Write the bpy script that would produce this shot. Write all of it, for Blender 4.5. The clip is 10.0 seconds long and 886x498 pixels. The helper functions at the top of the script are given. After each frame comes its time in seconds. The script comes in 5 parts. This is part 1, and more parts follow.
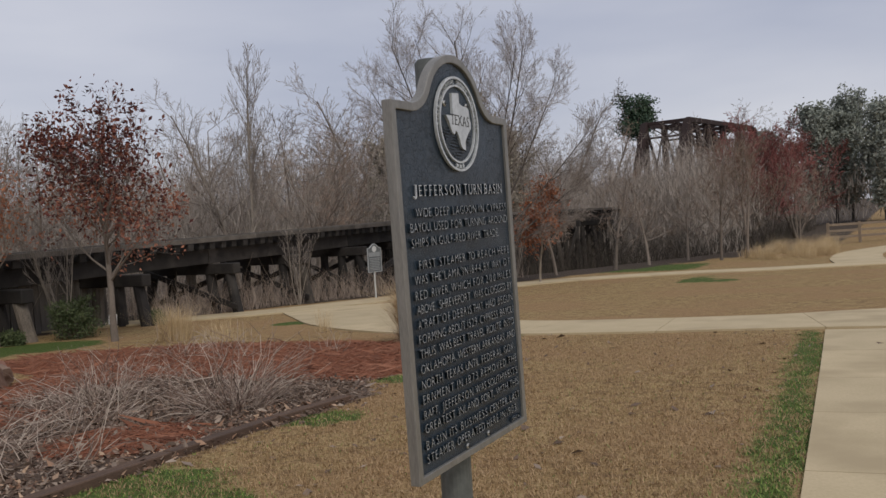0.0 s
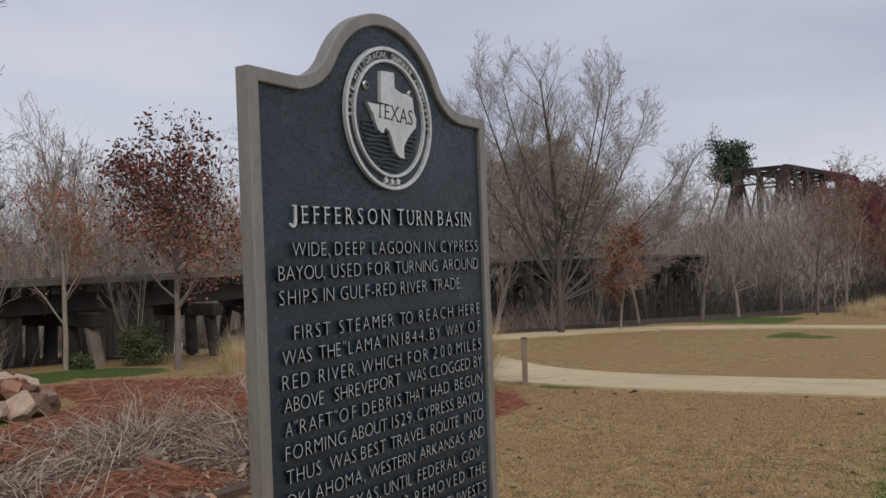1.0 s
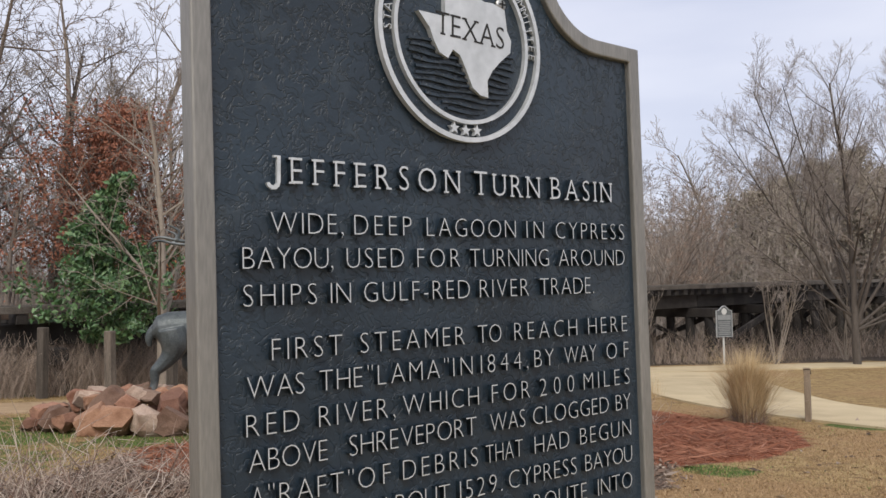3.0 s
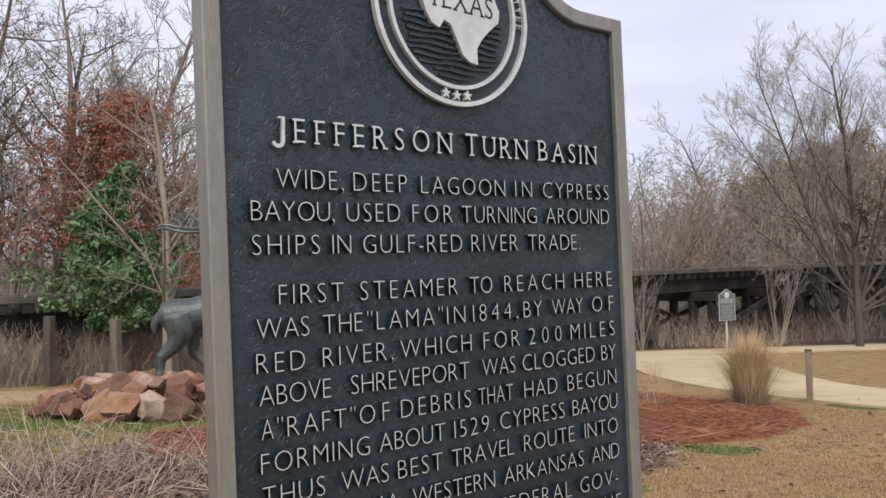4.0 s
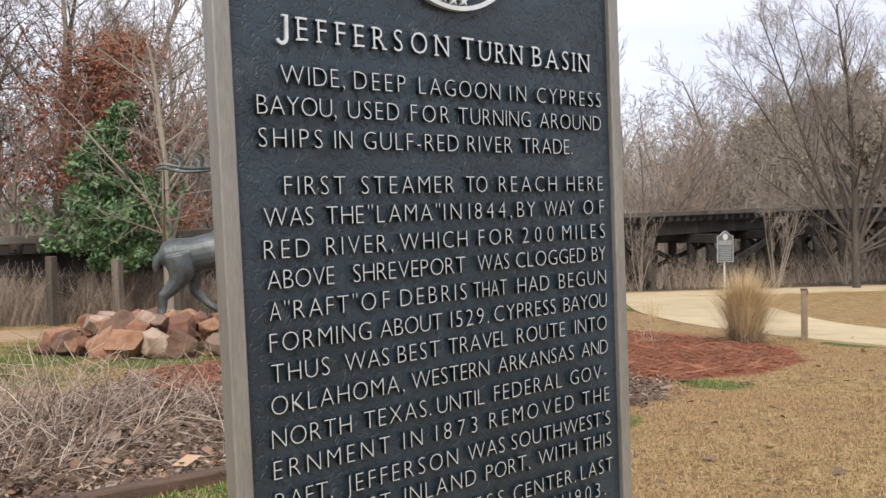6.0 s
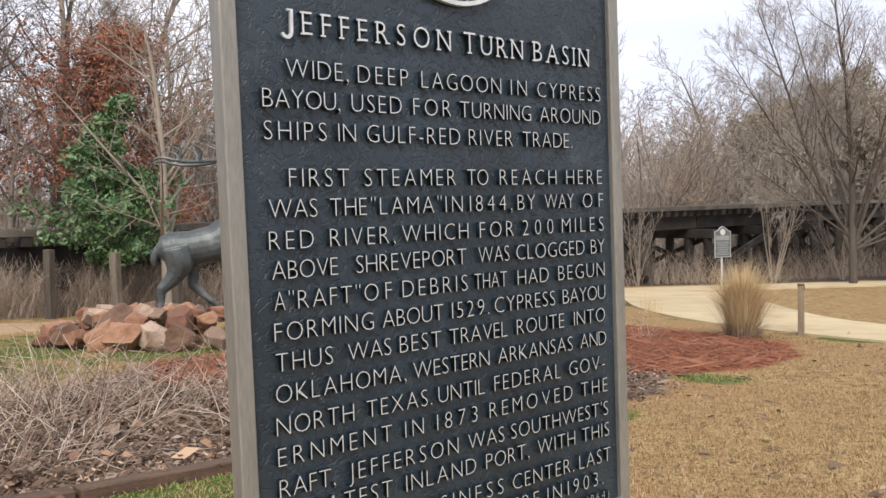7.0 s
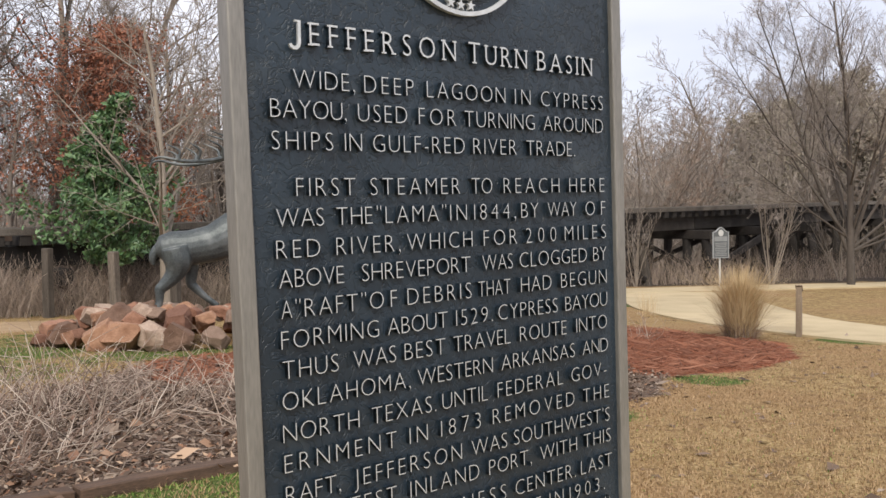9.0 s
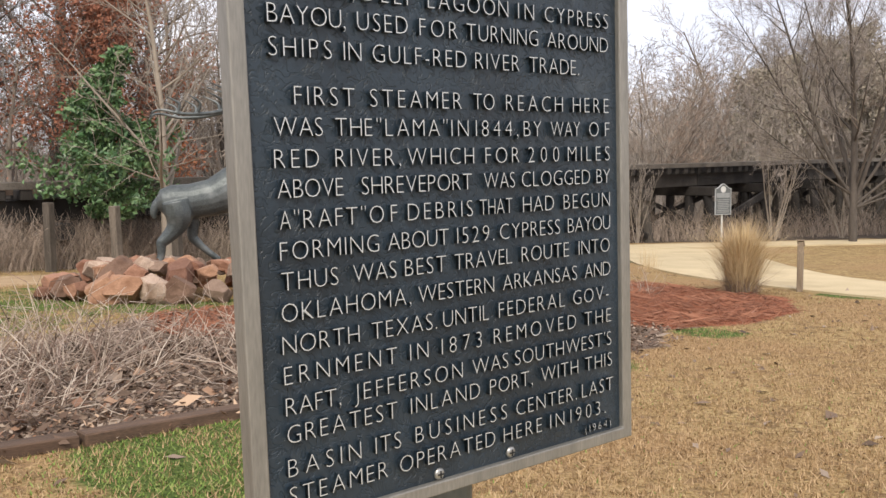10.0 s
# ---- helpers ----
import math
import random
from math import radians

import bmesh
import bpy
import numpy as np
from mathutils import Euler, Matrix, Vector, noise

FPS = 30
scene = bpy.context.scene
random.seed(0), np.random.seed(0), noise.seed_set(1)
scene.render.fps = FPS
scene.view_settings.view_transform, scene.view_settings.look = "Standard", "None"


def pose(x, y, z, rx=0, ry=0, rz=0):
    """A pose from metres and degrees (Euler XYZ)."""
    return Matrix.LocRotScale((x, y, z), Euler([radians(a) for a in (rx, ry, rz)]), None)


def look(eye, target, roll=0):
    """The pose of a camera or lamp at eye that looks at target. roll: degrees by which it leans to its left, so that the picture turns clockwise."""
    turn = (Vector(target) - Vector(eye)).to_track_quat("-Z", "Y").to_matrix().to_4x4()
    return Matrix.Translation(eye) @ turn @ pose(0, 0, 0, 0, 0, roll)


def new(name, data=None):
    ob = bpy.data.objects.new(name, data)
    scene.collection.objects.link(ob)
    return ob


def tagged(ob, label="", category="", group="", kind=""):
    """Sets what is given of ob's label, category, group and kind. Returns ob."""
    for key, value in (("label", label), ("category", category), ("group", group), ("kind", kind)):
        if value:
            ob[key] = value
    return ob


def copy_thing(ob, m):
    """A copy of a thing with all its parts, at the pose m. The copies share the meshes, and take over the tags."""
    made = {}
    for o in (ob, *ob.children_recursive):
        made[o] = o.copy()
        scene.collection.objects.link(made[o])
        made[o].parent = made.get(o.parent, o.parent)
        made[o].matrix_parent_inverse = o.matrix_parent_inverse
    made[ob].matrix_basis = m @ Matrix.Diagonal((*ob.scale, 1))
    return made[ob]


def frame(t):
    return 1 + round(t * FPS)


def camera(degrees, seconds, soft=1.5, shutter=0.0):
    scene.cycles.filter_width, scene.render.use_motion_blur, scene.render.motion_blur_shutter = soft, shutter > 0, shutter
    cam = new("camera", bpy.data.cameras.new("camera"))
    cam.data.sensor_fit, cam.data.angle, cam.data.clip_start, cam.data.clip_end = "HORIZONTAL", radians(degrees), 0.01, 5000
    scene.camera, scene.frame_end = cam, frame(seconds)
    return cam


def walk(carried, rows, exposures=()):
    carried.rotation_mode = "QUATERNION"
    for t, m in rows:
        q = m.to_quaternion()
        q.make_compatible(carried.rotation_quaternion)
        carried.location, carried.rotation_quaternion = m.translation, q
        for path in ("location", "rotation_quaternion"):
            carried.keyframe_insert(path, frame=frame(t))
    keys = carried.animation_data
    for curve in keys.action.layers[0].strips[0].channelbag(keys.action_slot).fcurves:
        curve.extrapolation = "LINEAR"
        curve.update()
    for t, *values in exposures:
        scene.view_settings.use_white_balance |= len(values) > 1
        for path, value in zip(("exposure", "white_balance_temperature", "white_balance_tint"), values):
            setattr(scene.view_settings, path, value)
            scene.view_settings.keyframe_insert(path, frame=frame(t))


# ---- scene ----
cam = camera(54.4, 10.0)
PATH = [
    (0, (-2.094, -1.039, 1.546), (-0.327, -0.104, 1.485), -3.6),
    (0.5, (-1.617, -1.029, 1.535), (0.124, -0.044, 1.527), -2.5),
    (1, (-1.236, -0.922, 1.544), (0.433, 0.180, 1.582), -1.3),
    (1.5, (-0.964, -0.775, 1.546), (0.661, 0.388, 1.633), -1.2),
    (2, (-0.738, -0.773, 1.56), (0.669, 0.645, 1.672), 0.2),
    (2.5, (-0.657, -0.772, 1.534), (0.611, 0.771, 1.651), 0.2),
    (4, (-0.702, -0.854, 1.458), (0.537, 0.714, 1.529), -1.2),
    (4.5, (-0.716, -0.865, 1.443), (0.521, 0.707, 1.48), -1.4),
    (5, (-0.72, -0.877, 1.42), (0.518, 0.693, 1.421), -1.6),
    (5.5, (-0.725, -0.888, 1.404), (0.513, 0.682, 1.367), -1.4),
    (7, (-0.748, -0.907, 1.395), (0.494, 0.659, 1.322), -1.0),
    (7.5, (-0.75, -0.909, 1.394), (0.497, 0.652, 1.318), -0.9),
    (8, (-0.755, -0.914, 1.396), (0.492, 0.648, 1.315), -0.9),
    (8.5, (-0.757, -0.913, 1.403), (0.489, 0.649, 1.323), -0.8),
    (9, (-0.761, -0.91, 1.407), (0.484, 0.653, 1.333), -0.8),
    (9.5, (-0.759, -0.903, 1.384), (0.484, 0.662, 1.305), -0.7),
    (10, (-0.753, -0.9, 1.351), (0.485, 0.662, 1.179), -0.7),
]
walk(cam, [(t, look(eye, target, roll)) for t, eye, target, roll in PATH],
     [(0, -0.12, 6600, 10), (1.0, -0.04, 6600, 10), (2.0, 0.26, 6600, 10), (2.7, 0.47, 6650, 10), (4.5, 0.68, 6750, 10), (5.5, 0.86, 6800, 10), (7.5, 0.96, 6900, 10), (9.0, 0.8, 6900, 10), (9.5, 0.8, 6950, 10), (10.0, 1.03, 7050, 10)])


# ---- world and sun: high thin overcast ----
SUN_ELEV, SUN_AZ = 42.0, 215.0
world = bpy.data.worlds.new("overcast_sky")
scene.world = world
world.use_nodes = True
wn, wl = world.node_tree.nodes, world.node_tree.links
wn.clear()
w_out = wn.new("ShaderNodeOutputWorld")
w_bg = wn.new("ShaderNodeBackground")
w_sky = wn.new("ShaderNodeTexSky")
w_sky.sky_type, w_sky.sun_disc = "NISHITA", False
w_sky.sun_elevation, w_sky.sun_rotation = radians(SUN_ELEV), radians(SUN_AZ)
w_sky.air_density, w_sky.dust_density = 1.0, 2.0
w_co = wn.new("ShaderNodeTexCoord")
w_map = wn.new("ShaderNodeMapping")
w_map.inputs["Scale"].default_value = (1.0, 1.0, 4.2)
w_noise = wn.new("ShaderNodeTexNoise")
w_noise.inputs["Scale"].default_value, w_noise.inputs["Detail"].default_value = 1.7, 5.0
w_noise.inputs["Roughness"].default_value = 0.45
w_ramp = wn.new("ShaderNodeValToRGB")
w_ramp.color_ramp.elements[0].position, w_ramp.color_ramp.elements[0].color = 0.33, (4.6, 4.9, 6.1, 1)
w_ramp.color_ramp.elements[1].position, w_ramp.color_ramp.elements[1].color = 0.66, (6.6, 6.75, 7.6, 1)
w_mix = wn.new("ShaderNodeMix")
w_mix.data_type = "RGBA"
w_mix.inputs["Factor"].default_value = 0.86
wl.new(w_co.outputs["Generated"], w_map.inputs["Vector"])
wl.new(w_map.outputs["Vector"], w_noise.inputs["Vector"])
wl.new(w_noise.outputs["Fac"], w_ramp.inputs["Fac"])
wl.new(w_sky.outputs["Color"], w_mix.inputs["A"])
wl.new(w_ramp.outputs["Color"], w_mix.inputs["B"])
wl.new(w_mix.outputs["Result"], w_bg.inputs["Color"])
w_bg.inputs["Strength"].default_value = 0.104
wl.new(w_bg.outputs["Background"], w_out.inputs["Surface"])

sun_data = bpy.data.lights.new("sun", "SUN")
sun_data.energy, sun_data.angle, sun_data.color = 1.55, radians(20), (1.0, 0.95, 0.88)
sun = new("sun", sun_data)
sun.matrix_world = look((-40, -45, 60), (0, 0, 0))


# ---- materials ----
def material(name, low, high, scale=8.0, rough=0.8, metal=0.0, bump=0.3, fine=90.0, per_object=0.0, stain=None, spec=0.5, stretch=None, depth=0.01):
    """Two colours mixed by coarse and fine noise, an optional third in patches, and relief from the fine noise."""
    m = bpy.data.materials.new(name)
    m.use_nodes = True
    n, l = m.node_tree.nodes, m.node_tree.links
    b = n["Principled BSDF"]
    b.inputs["Roughness"].default_value, b.inputs["Metallic"].default_value = rough, metal
    b.inputs["Specular IOR Level"].default_value = spec
    co = n.new("ShaderNodeTexCoord")
    mp = n.new("ShaderNodeMapping")
    if stretch:
        mp.inputs["Scale"].default_value = stretch
    l.new(co.outputs["Object"], mp.inputs["Vector"])
    a, f = n.new("ShaderNodeTexNoise"), n.new("ShaderNodeTexNoise")
    a.inputs["Scale"].default_value, a.inputs["Detail"].default_value = scale, 4
    f.inputs["Scale"].default_value, f.inputs["Detail"].default_value = fine, 5
    for t in (a, f):
        l.new(mp.outputs["Vector"], t.inputs["Vector"])
    add = n.new("ShaderNodeMath")
    add.operation = "MULTIPLY_ADD"
    add.inputs[1].default_value = 0.5
    l.new(f.outputs["Fac"], add.inputs[0])
    half = n.new("ShaderNodeMath")
    half.operation = "MULTIPLY"
    half.inputs[1].default_value = 0.5
    l.new(a.outputs["Fac"], half.inputs[0])
    l.new(half.outputs[0], add.inputs[2])
    ramp = n.new("ShaderNodeValToRGB")
    ramp.color_ramp.elements[0].position, ramp.color_ramp.elements[0].color = 0.36, (*low, 1)
    ramp.color_ramp.elements[1].position, ramp.color_ramp.elements[1].color = 0.64, (*high, 1)
    l.new(add.outputs[0], ramp.inputs["Fac"])
    col = ramp.outputs["Color"]
    if stain:
        s = n.new("ShaderNodeTexNoise")
        s.inputs["Scale"].default_value, s.inputs["Detail"].default_value = scale * 0.45, 6
        l.new(mp.outputs["Vector"], s.inputs["Vector"])
        r = n.new("ShaderNodeMapRange")
        r.inputs["From Min"].default_value, r.inputs["From Max"].default_value = 0.52, 0.68
        l.new(s.outputs["Fac"], r.inputs["Value"])
        mx = n.new("ShaderNodeMix")
        mx.data_type = "RGBA"
        l.new(r.outputs["Result"], mx.inputs["Factor"])
        l.new(col, mx.inputs["A"])
        mx.inputs["B"].default_value = (*stain, 1)
        col = mx.outputs["Result"]
    if per_object:
        info = n.new("ShaderNodeObjectInfo")
        hs = n.new("ShaderNodeHueSaturation")
        v = n.new("ShaderNodeMapRange")
        v.inputs["To Min"].default_value, v.inputs["To Max"].default_value = 1 - per_object, 1 + per_object
        l.new(info.outputs["Random"], v.inputs["Value"])
        l.new(v.outputs["Result"], hs.inputs["Value"])
        l.new(col, hs.inputs["Color"])
        col = hs.outputs["Color"]
    l.new(col, b.inputs["Base Color"])
    if bump:
        bp = n.new("ShaderNodeBump")
        bp.inputs["Strength"].default_value, bp.inputs["Distance"].default_value = bump, depth
        l.new(add.outputs[0], bp.inputs["Height"])
        l.new(bp.outputs["Normal"], b.inputs["Normal"])
    return m


def island_material(name, colours, rough=0.8, spec=0.3):
    """Colour varied leaf by leaf and blade by blade."""
    m = bpy.data.materials.new(name)
    m.use_nodes = True
    n, l = m.node_tree.nodes, m.node_tree.links
    b = n["Principled BSDF"]
    b.inputs["Roughness"].default_value, b.inputs["Specular IOR Level"].default_value = rough, spec
    g = n.new("ShaderNodeNewGeometry")
    ramp = n.new("ShaderNodeValToRGB")
    el = ramp.color_ramp.elements
    while len(el) < len(colours):
        el.new(0.5)
    for i, c in enumerate(colours):
        el[i].position, el[i].color = i / (len(colours) - 1), (*c, 1)
    l.new(g.outputs["Random Per Island"], ramp.inputs["Fac"])
    l.new(ramp.outputs["Color"], b.inputs["Base Color"])
    return m


def panel_material():
    """Dark enamel over a hide-like cast texture, chalked in places; reflected sky is painted in as blue."""
    m = bpy.data.materials.new("sky_tinted_dark_cast_enamel")
    m.use_nodes = True
    n, l = m.node_tree.nodes, m.node_tree.links
    b = n["Principled BSDF"]
    b.inputs["Roughness"].default_value, b.inputs["Specular IOR Level"].default_value = 0.34, 0.5
    co = n.new("ShaderNodeTexCoord")
    tex = []
    for scale, detail, twist in ((62, 8, 0.9), (190, 4, 0.5), (4.5, 5, 0.4), (17, 7, 0.8)):
        t = n.new("ShaderNodeTexNoise")
        t.inputs["Scale"].default_value, t.inputs["Detail"].default_value, t.inputs["Distortion"].default_value = scale, detail, twist
        l.new(co.outputs["Object"], t.inputs["Vector"])
        tex.append(t.outputs["Fac"])
    ridge = n.new("ShaderNodeMath")                      # creases where the coarse noise crosses its middle
    ridge.operation = "SUBTRACT"
    ridge.inputs[1].default_value = 0.5
    l.new(tex[0], ridge.inputs[0])
    fold = n.new("ShaderNodeMath")
    fold.operation = "ABSOLUTE"
    l.new(ridge.outputs[0], fold.inputs[0])
    top = n.new("ShaderNodeMath")
    top.operation = "MINIMUM"
    top.inputs[1].default_value = 0.045
    l.new(fold.outputs[0], top.inputs[0])
    add = n.new("ShaderNodeMath")
    add.operation = "MULTIPLY_ADD"
    add.inputs[1].default_value = 0.05
    l.new(tex[1], add.inputs[0])
    l.new(top.outputs[0], add.inputs[2])
    bp = n.new("ShaderNodeBump")
    bp.inputs["Strength"].default_value, bp.inputs["Distance"].default_value = 0.85, 0.016
    l.new(add.outputs[0], bp.inputs["Height"])
    l.new(bp.outputs["Normal"], b.inputs["Normal"])
    # the blue in both colours stands for sky reflected in the enamel
    ramp = n.new("ShaderNodeValToRGB")
    ramp.color_ramp.elements[0].position, ramp.color_ramp.elements[0].color = 0.4, (0.0105, 0.0200, 0.0300, 1)
    ramp.color_ramp.elements[1].position, ramp.color_ramp.elements[1].color = 0.68, (0.0200, 0.0360, 0.0530, 1)
    l.new(tex[2], ramp.inputs["Fac"])
    chalk = n.new("ShaderNodeMapRange")                  # sparse chalky bloom
    chalk.inputs["From Min"].default_value, chalk.inputs["From Max"].default_value = 0.60, 0.80
    chalk.inputs["To Max"].default_value = 0.32
    l.new(tex[3], chalk.inputs["Value"])
    mx = n.new("ShaderNodeMix")
    mx.data_type = "RGBA"
    mx.inputs["B"].default_value = (0.075, 0.092, 0.102, 1)
    l.new(chalk.outputs["Result"], mx.inputs["Factor"])
    l.new(ramp.outputs["Color"], mx.inputs["A"])
    l.new(mx.outputs["Result"], b.inputs["Base Color"])
    return m


M_PANEL = panel_material()
M_RIM = material("weathered_cast_aluminium", (0.20, 0.195, 0.18), (0.30, 0.29, 0.265), scale=6, rough=0.5, metal=0.55, bump=0.25, fine=60, depth=0.002, stretch=(6, 6, 0.8))
# bare metal with a little reflected-sky blue put into its colour
M_LETTER = material("sanded_aluminium_letter", (0.48, 0.505, 0.515), (0.64, 0.665, 0.675), scale=12, rough=0.5, metal=0.45, bump=0.1, fine=80, depth=0.001)
M_SCREW = material("zinc_screw", (0.3, 0.3, 0.29), (0.43, 0.43, 0.41), rough=0.35, metal=0.8, bump=0.0)
M_DARK = material("dark_screw_slot", (0.01, 0.01, 0.01), (0.02, 0.02, 0.02), bump=0.0)
M_POST = material("grey_painted_post", (0.10, 0.11, 0.105), (0.15, 0.16, 0.15), scale=5, rough=0.5, metal=0.3, bump=0.15, fine=60)
M_CONCRETE = material("tan_concrete_walk", (0.43, 0.345, 0.205), (0.52, 0.42, 0.26), scale=1.6, rough=0.9, bump=0.25, fine=45, per_object=0.05, stain=(0.38, 0.3, 0.178))
M_PIER = material("old_concrete_pier", (0.25, 0.22, 0.18), (0.36, 0.32, 0.27), scale=0.8, rough=0.9, stain=(0.14, 0.12, 0.1))
M_TIMBER = material("creosoted_timber", (0.012, 0.010, 0.009), (0.032, 0.027, 0.023), scale=2.5, rough=0.85, bump=0.5, fine=30, per_object=0.35, stain=(0.05, 0.043, 0.037))
M_TIE = material("weathered_grey_timber", (0.06, 0.052, 0.044), (0.13, 0.114, 0.098), scale=3, rough=0.9, bump=0.4, fine=30, per_object=0.3)
M_PILE = material("weathered_timber_pile", (0.06, 0.05, 0.04), (0.15, 0.125, 0.10), scale=3, rough=0.9, bump=0.5, fine=25, per_object=0.55, stretch=(3, 3, 0.5))
M_BOARD = material("grey_weathered_boards", (0.09, 0.08, 0.07), (0.17, 0.15, 0.13), scale=3, rough=0.9, per_object=0.25, stretch=(4, 4, 0.4))
M_RUST = material("rusty_steel", (0.016, 0.009, 0.008), (0.038, 0.02, 0.017), scale=1.5, rough=0.85, bump=0.2, fine=20)
M_RAIL = material("railway_rail_steel", (0.10, 0.07, 0.055), (0.2, 0.15, 0.12), scale=3, rough=0.5, metal=0.6)
M_EDGING = material("landscape_timber_brown", (0.058, 0.035, 0.023), (0.125, 0.074, 0.047), scale=5, rough=0.9, bump=0.5, fine=40, stretch=(0.7, 4, 4), per_object=0.15)
M_STAKE = material("grey_wood_post", (0.16, 0.12, 0.085), (0.27, 0.21, 0.15), scale=5, rough=0.9, bump=0.4, fine=50, stretch=(4, 4, 0.6))
M_BRONZE = material("dark_bronze_patina", (0.055, 0.065, 0.068), (0.11, 0.125, 0.125), scale=7, rough=0.5, metal=0.45, bump=0.45, fine=40, depth=0.006, stain=(0.17, 0.185, 0.185))
M_CARD = material("white_plastic_card", (0.62, 0.62, 0.6), (0.72, 0.72, 0.7), rough=0.6, bump=0)
M_FAR_RIM = material("pale_grey_sign_rim", (0.3, 0.315, 0.32), (0.38, 0.395, 0.4), rough=0.5, bump=0)
M_FAR_SIGN = material("dark_grey_sign_face", (0.075, 0.085, 0.088), (0.11, 0.12, 0.125), rough=0.5, bump=0)
M_FAR_BAR = material("pale_sign_lettering", (0.2, 0.215, 0.22), (0.26, 0.275, 0.28), rough=0.5, bump=0)
M_WHITE_POST = material("pale_metal_post", (0.45, 0.46, 0.45), (0.55, 0.56, 0.55), rough=0.5, bump=0)
M_BARK = material("grey_brown_bark", (0.13, 0.105, 0.085), (0.23, 0.19, 0.155), scale=3, rough=0.95, bump=0.6, fine=28, per_object=0.22, stretch=(3, 3, 0.7))
M_TWIG = material("brown_grey_twigs", (0.19, 0.162, 0.14), (0.31, 0.268, 0.235), scale=1.2, rough=0.95, bump=0, per_object=0.28)
M_TWIG_WARM = material("warm_brown_twigs", (0.19, 0.137, 0.102), (0.29, 0.212, 0.16), scale=1.2, rough=0.95, bump=0, per_object=0.25)
M_TWIG_RED = material("reddish_bud_twigs", (0.2, 0.075, 0.068), (0.3, 0.115, 0.1), scale=1.2, rough=0.95, bump=0, per_object=0.2)
M_DARK_BARK = material("dark_grey_bark", (0.062, 0.052, 0.045), (0.125, 0.106, 0.09), scale=3, rough=0.95, bump=0.6, fine=28, per_object=0.2, stretch=(3, 3, 0.7))
M_PALE_BARK = material("pale_smooth_bark", (0.2, 0.168, 0.135), (0.31, 0.265, 0.215), scale=4, rough=0.9, bump=0.3, fine=30, stretch=(3, 3, 0.7))
M_RED_LEAF = island_material("maroon_autumn_leaves", [(0.055, 0.018, 0.018), (0.10, 0.03, 0.026), (0.16, 0.052, 0.036), (0.23, 0.085, 0.05)])
M_ORANGE_LEAF = island_material("rust_orange_leaves", [(0.22, 0.07, 0.038), (0.33, 0.12, 0.06), (0.42, 0.19, 0.10), (0.28, 0.095, 0.05)])
M_HOLLY = island_material("glossy_evergreen_leaves", [(0.035, 0.08, 0.032), (0.06, 0.135, 0.05), (0.105, 0.19, 0.075), (0.16, 0.25, 0.11)], rough=0.4, spec=0.5)
M_BUSH = island_material("dull_green_leaves", [(0.045, 0.062, 0.025), (0.075, 0.1, 0.04), (0.11, 0.13, 0.055)], rough=0.7)
M_PINE = island_material("dark_pine_needles", [(0.03, 0.055, 0.034), (0.05, 0.085, 0.05), (0.075, 0.112, 0.066)], rough=0.7)
M_BRICK_LEAF = island_material("brick_red_leaves", [(0.19, 0.075, 0.048), (0.27, 0.11, 0.068), (0.36, 0.162, 0.1), (0.23, 0.092, 0.06)])
# brown thicket twigs, haze and scattered light added as a paler colour
M_HAZE = island_material("haze_lightened_thicket", [(0.24, 0.208, 0.18), (0.33, 0.288, 0.25), (0.42, 0.37, 0.32), (0.3, 0.25, 0.205)], rough=0.95)
# pine needles with the haze of distance mixed into their colour
M_FAR_PINE = island_material("haze_paled_pine_needles", [(0.18, 0.2, 0.165), (0.23, 0.25, 0.21), (0.28, 0.295, 0.25)], rough=0.8)
M_OLIVE = island_material("dull_olive_brown_foliage", [(0.22, 0.2, 0.15), (0.3, 0.265, 0.2), (0.36, 0.31, 0.245)], rough=0.8)
M_STRAW = island_material("dry_tan_grass", [(0.38, 0.275, 0.145), (0.55, 0.415, 0.235), (0.67, 0.53, 0.33), (0.46, 0.34, 0.19)])
M_LAWN_BLADE = island_material("dormant_lawn_blades", [(0.163, 0.097, 0.046), (0.328, 0.213, 0.107), (0.467, 0.328, 0.186), (0.224, 0.14, 0.069)])
M_GREEN_BLADE = island_material("green_lawn_blades", [(0.085, 0.145, 0.03), (0.15, 0.24, 0.05), (0.21, 0.29, 0.07), (0.29, 0.24, 0.11)])
M_DEAD_STEM = island_material("bleached_dead_stems", [(0.19, 0.135, 0.105), (0.37, 0.29, 0.235), (0.54, 0.455, 0.375), (0.27, 0.18, 0.138), (0.1, 0.07, 0.054)])
M_DEAD_LEAF = island_material("dead_leaf_litter", [(0.06, 0.04, 0.028), (0.12, 0.08, 0.056), (0.2, 0.14, 0.1), (0.34, 0.27, 0.21), (0.1, 0.062, 0.043), (0.16, 0.105, 0.075)])
M_TAN_LEAF = island_material("curled_tan_leaves", [(0.2, 0.11, 0.068), (0.34, 0.21, 0.135), (0.46, 0.32, 0.215), (0.14, 0.075, 0.05), (0.28, 0.15, 0.09)])
M_RED_STRAW = island_material("red_pine_straw", [(0.17, 0.062, 0.036), (0.26, 0.105, 0.06), (0.34, 0.16, 0.1), (0.13, 0.052, 0.032)])
# bare wood lightened in colour to stand for the air in between
M_FAR_WOOD = island_material("haze_lightened_far_wood", [(0.22, 0.185, 0.155), (0.3, 0.255, 0.215), (0.37, 0.32, 0.275)], rough=0.95)
# brush stems coloured darker to paint in the shade by the trestle
M_BANK_BRUSH = island_material("shade_darkened_bank_brush", [(0.03, 0.024, 0.019), (0.055, 0.044, 0.035), (0.10, 0.08, 0.063), (0.035, 0.036, 0.024)], rough=0.95)
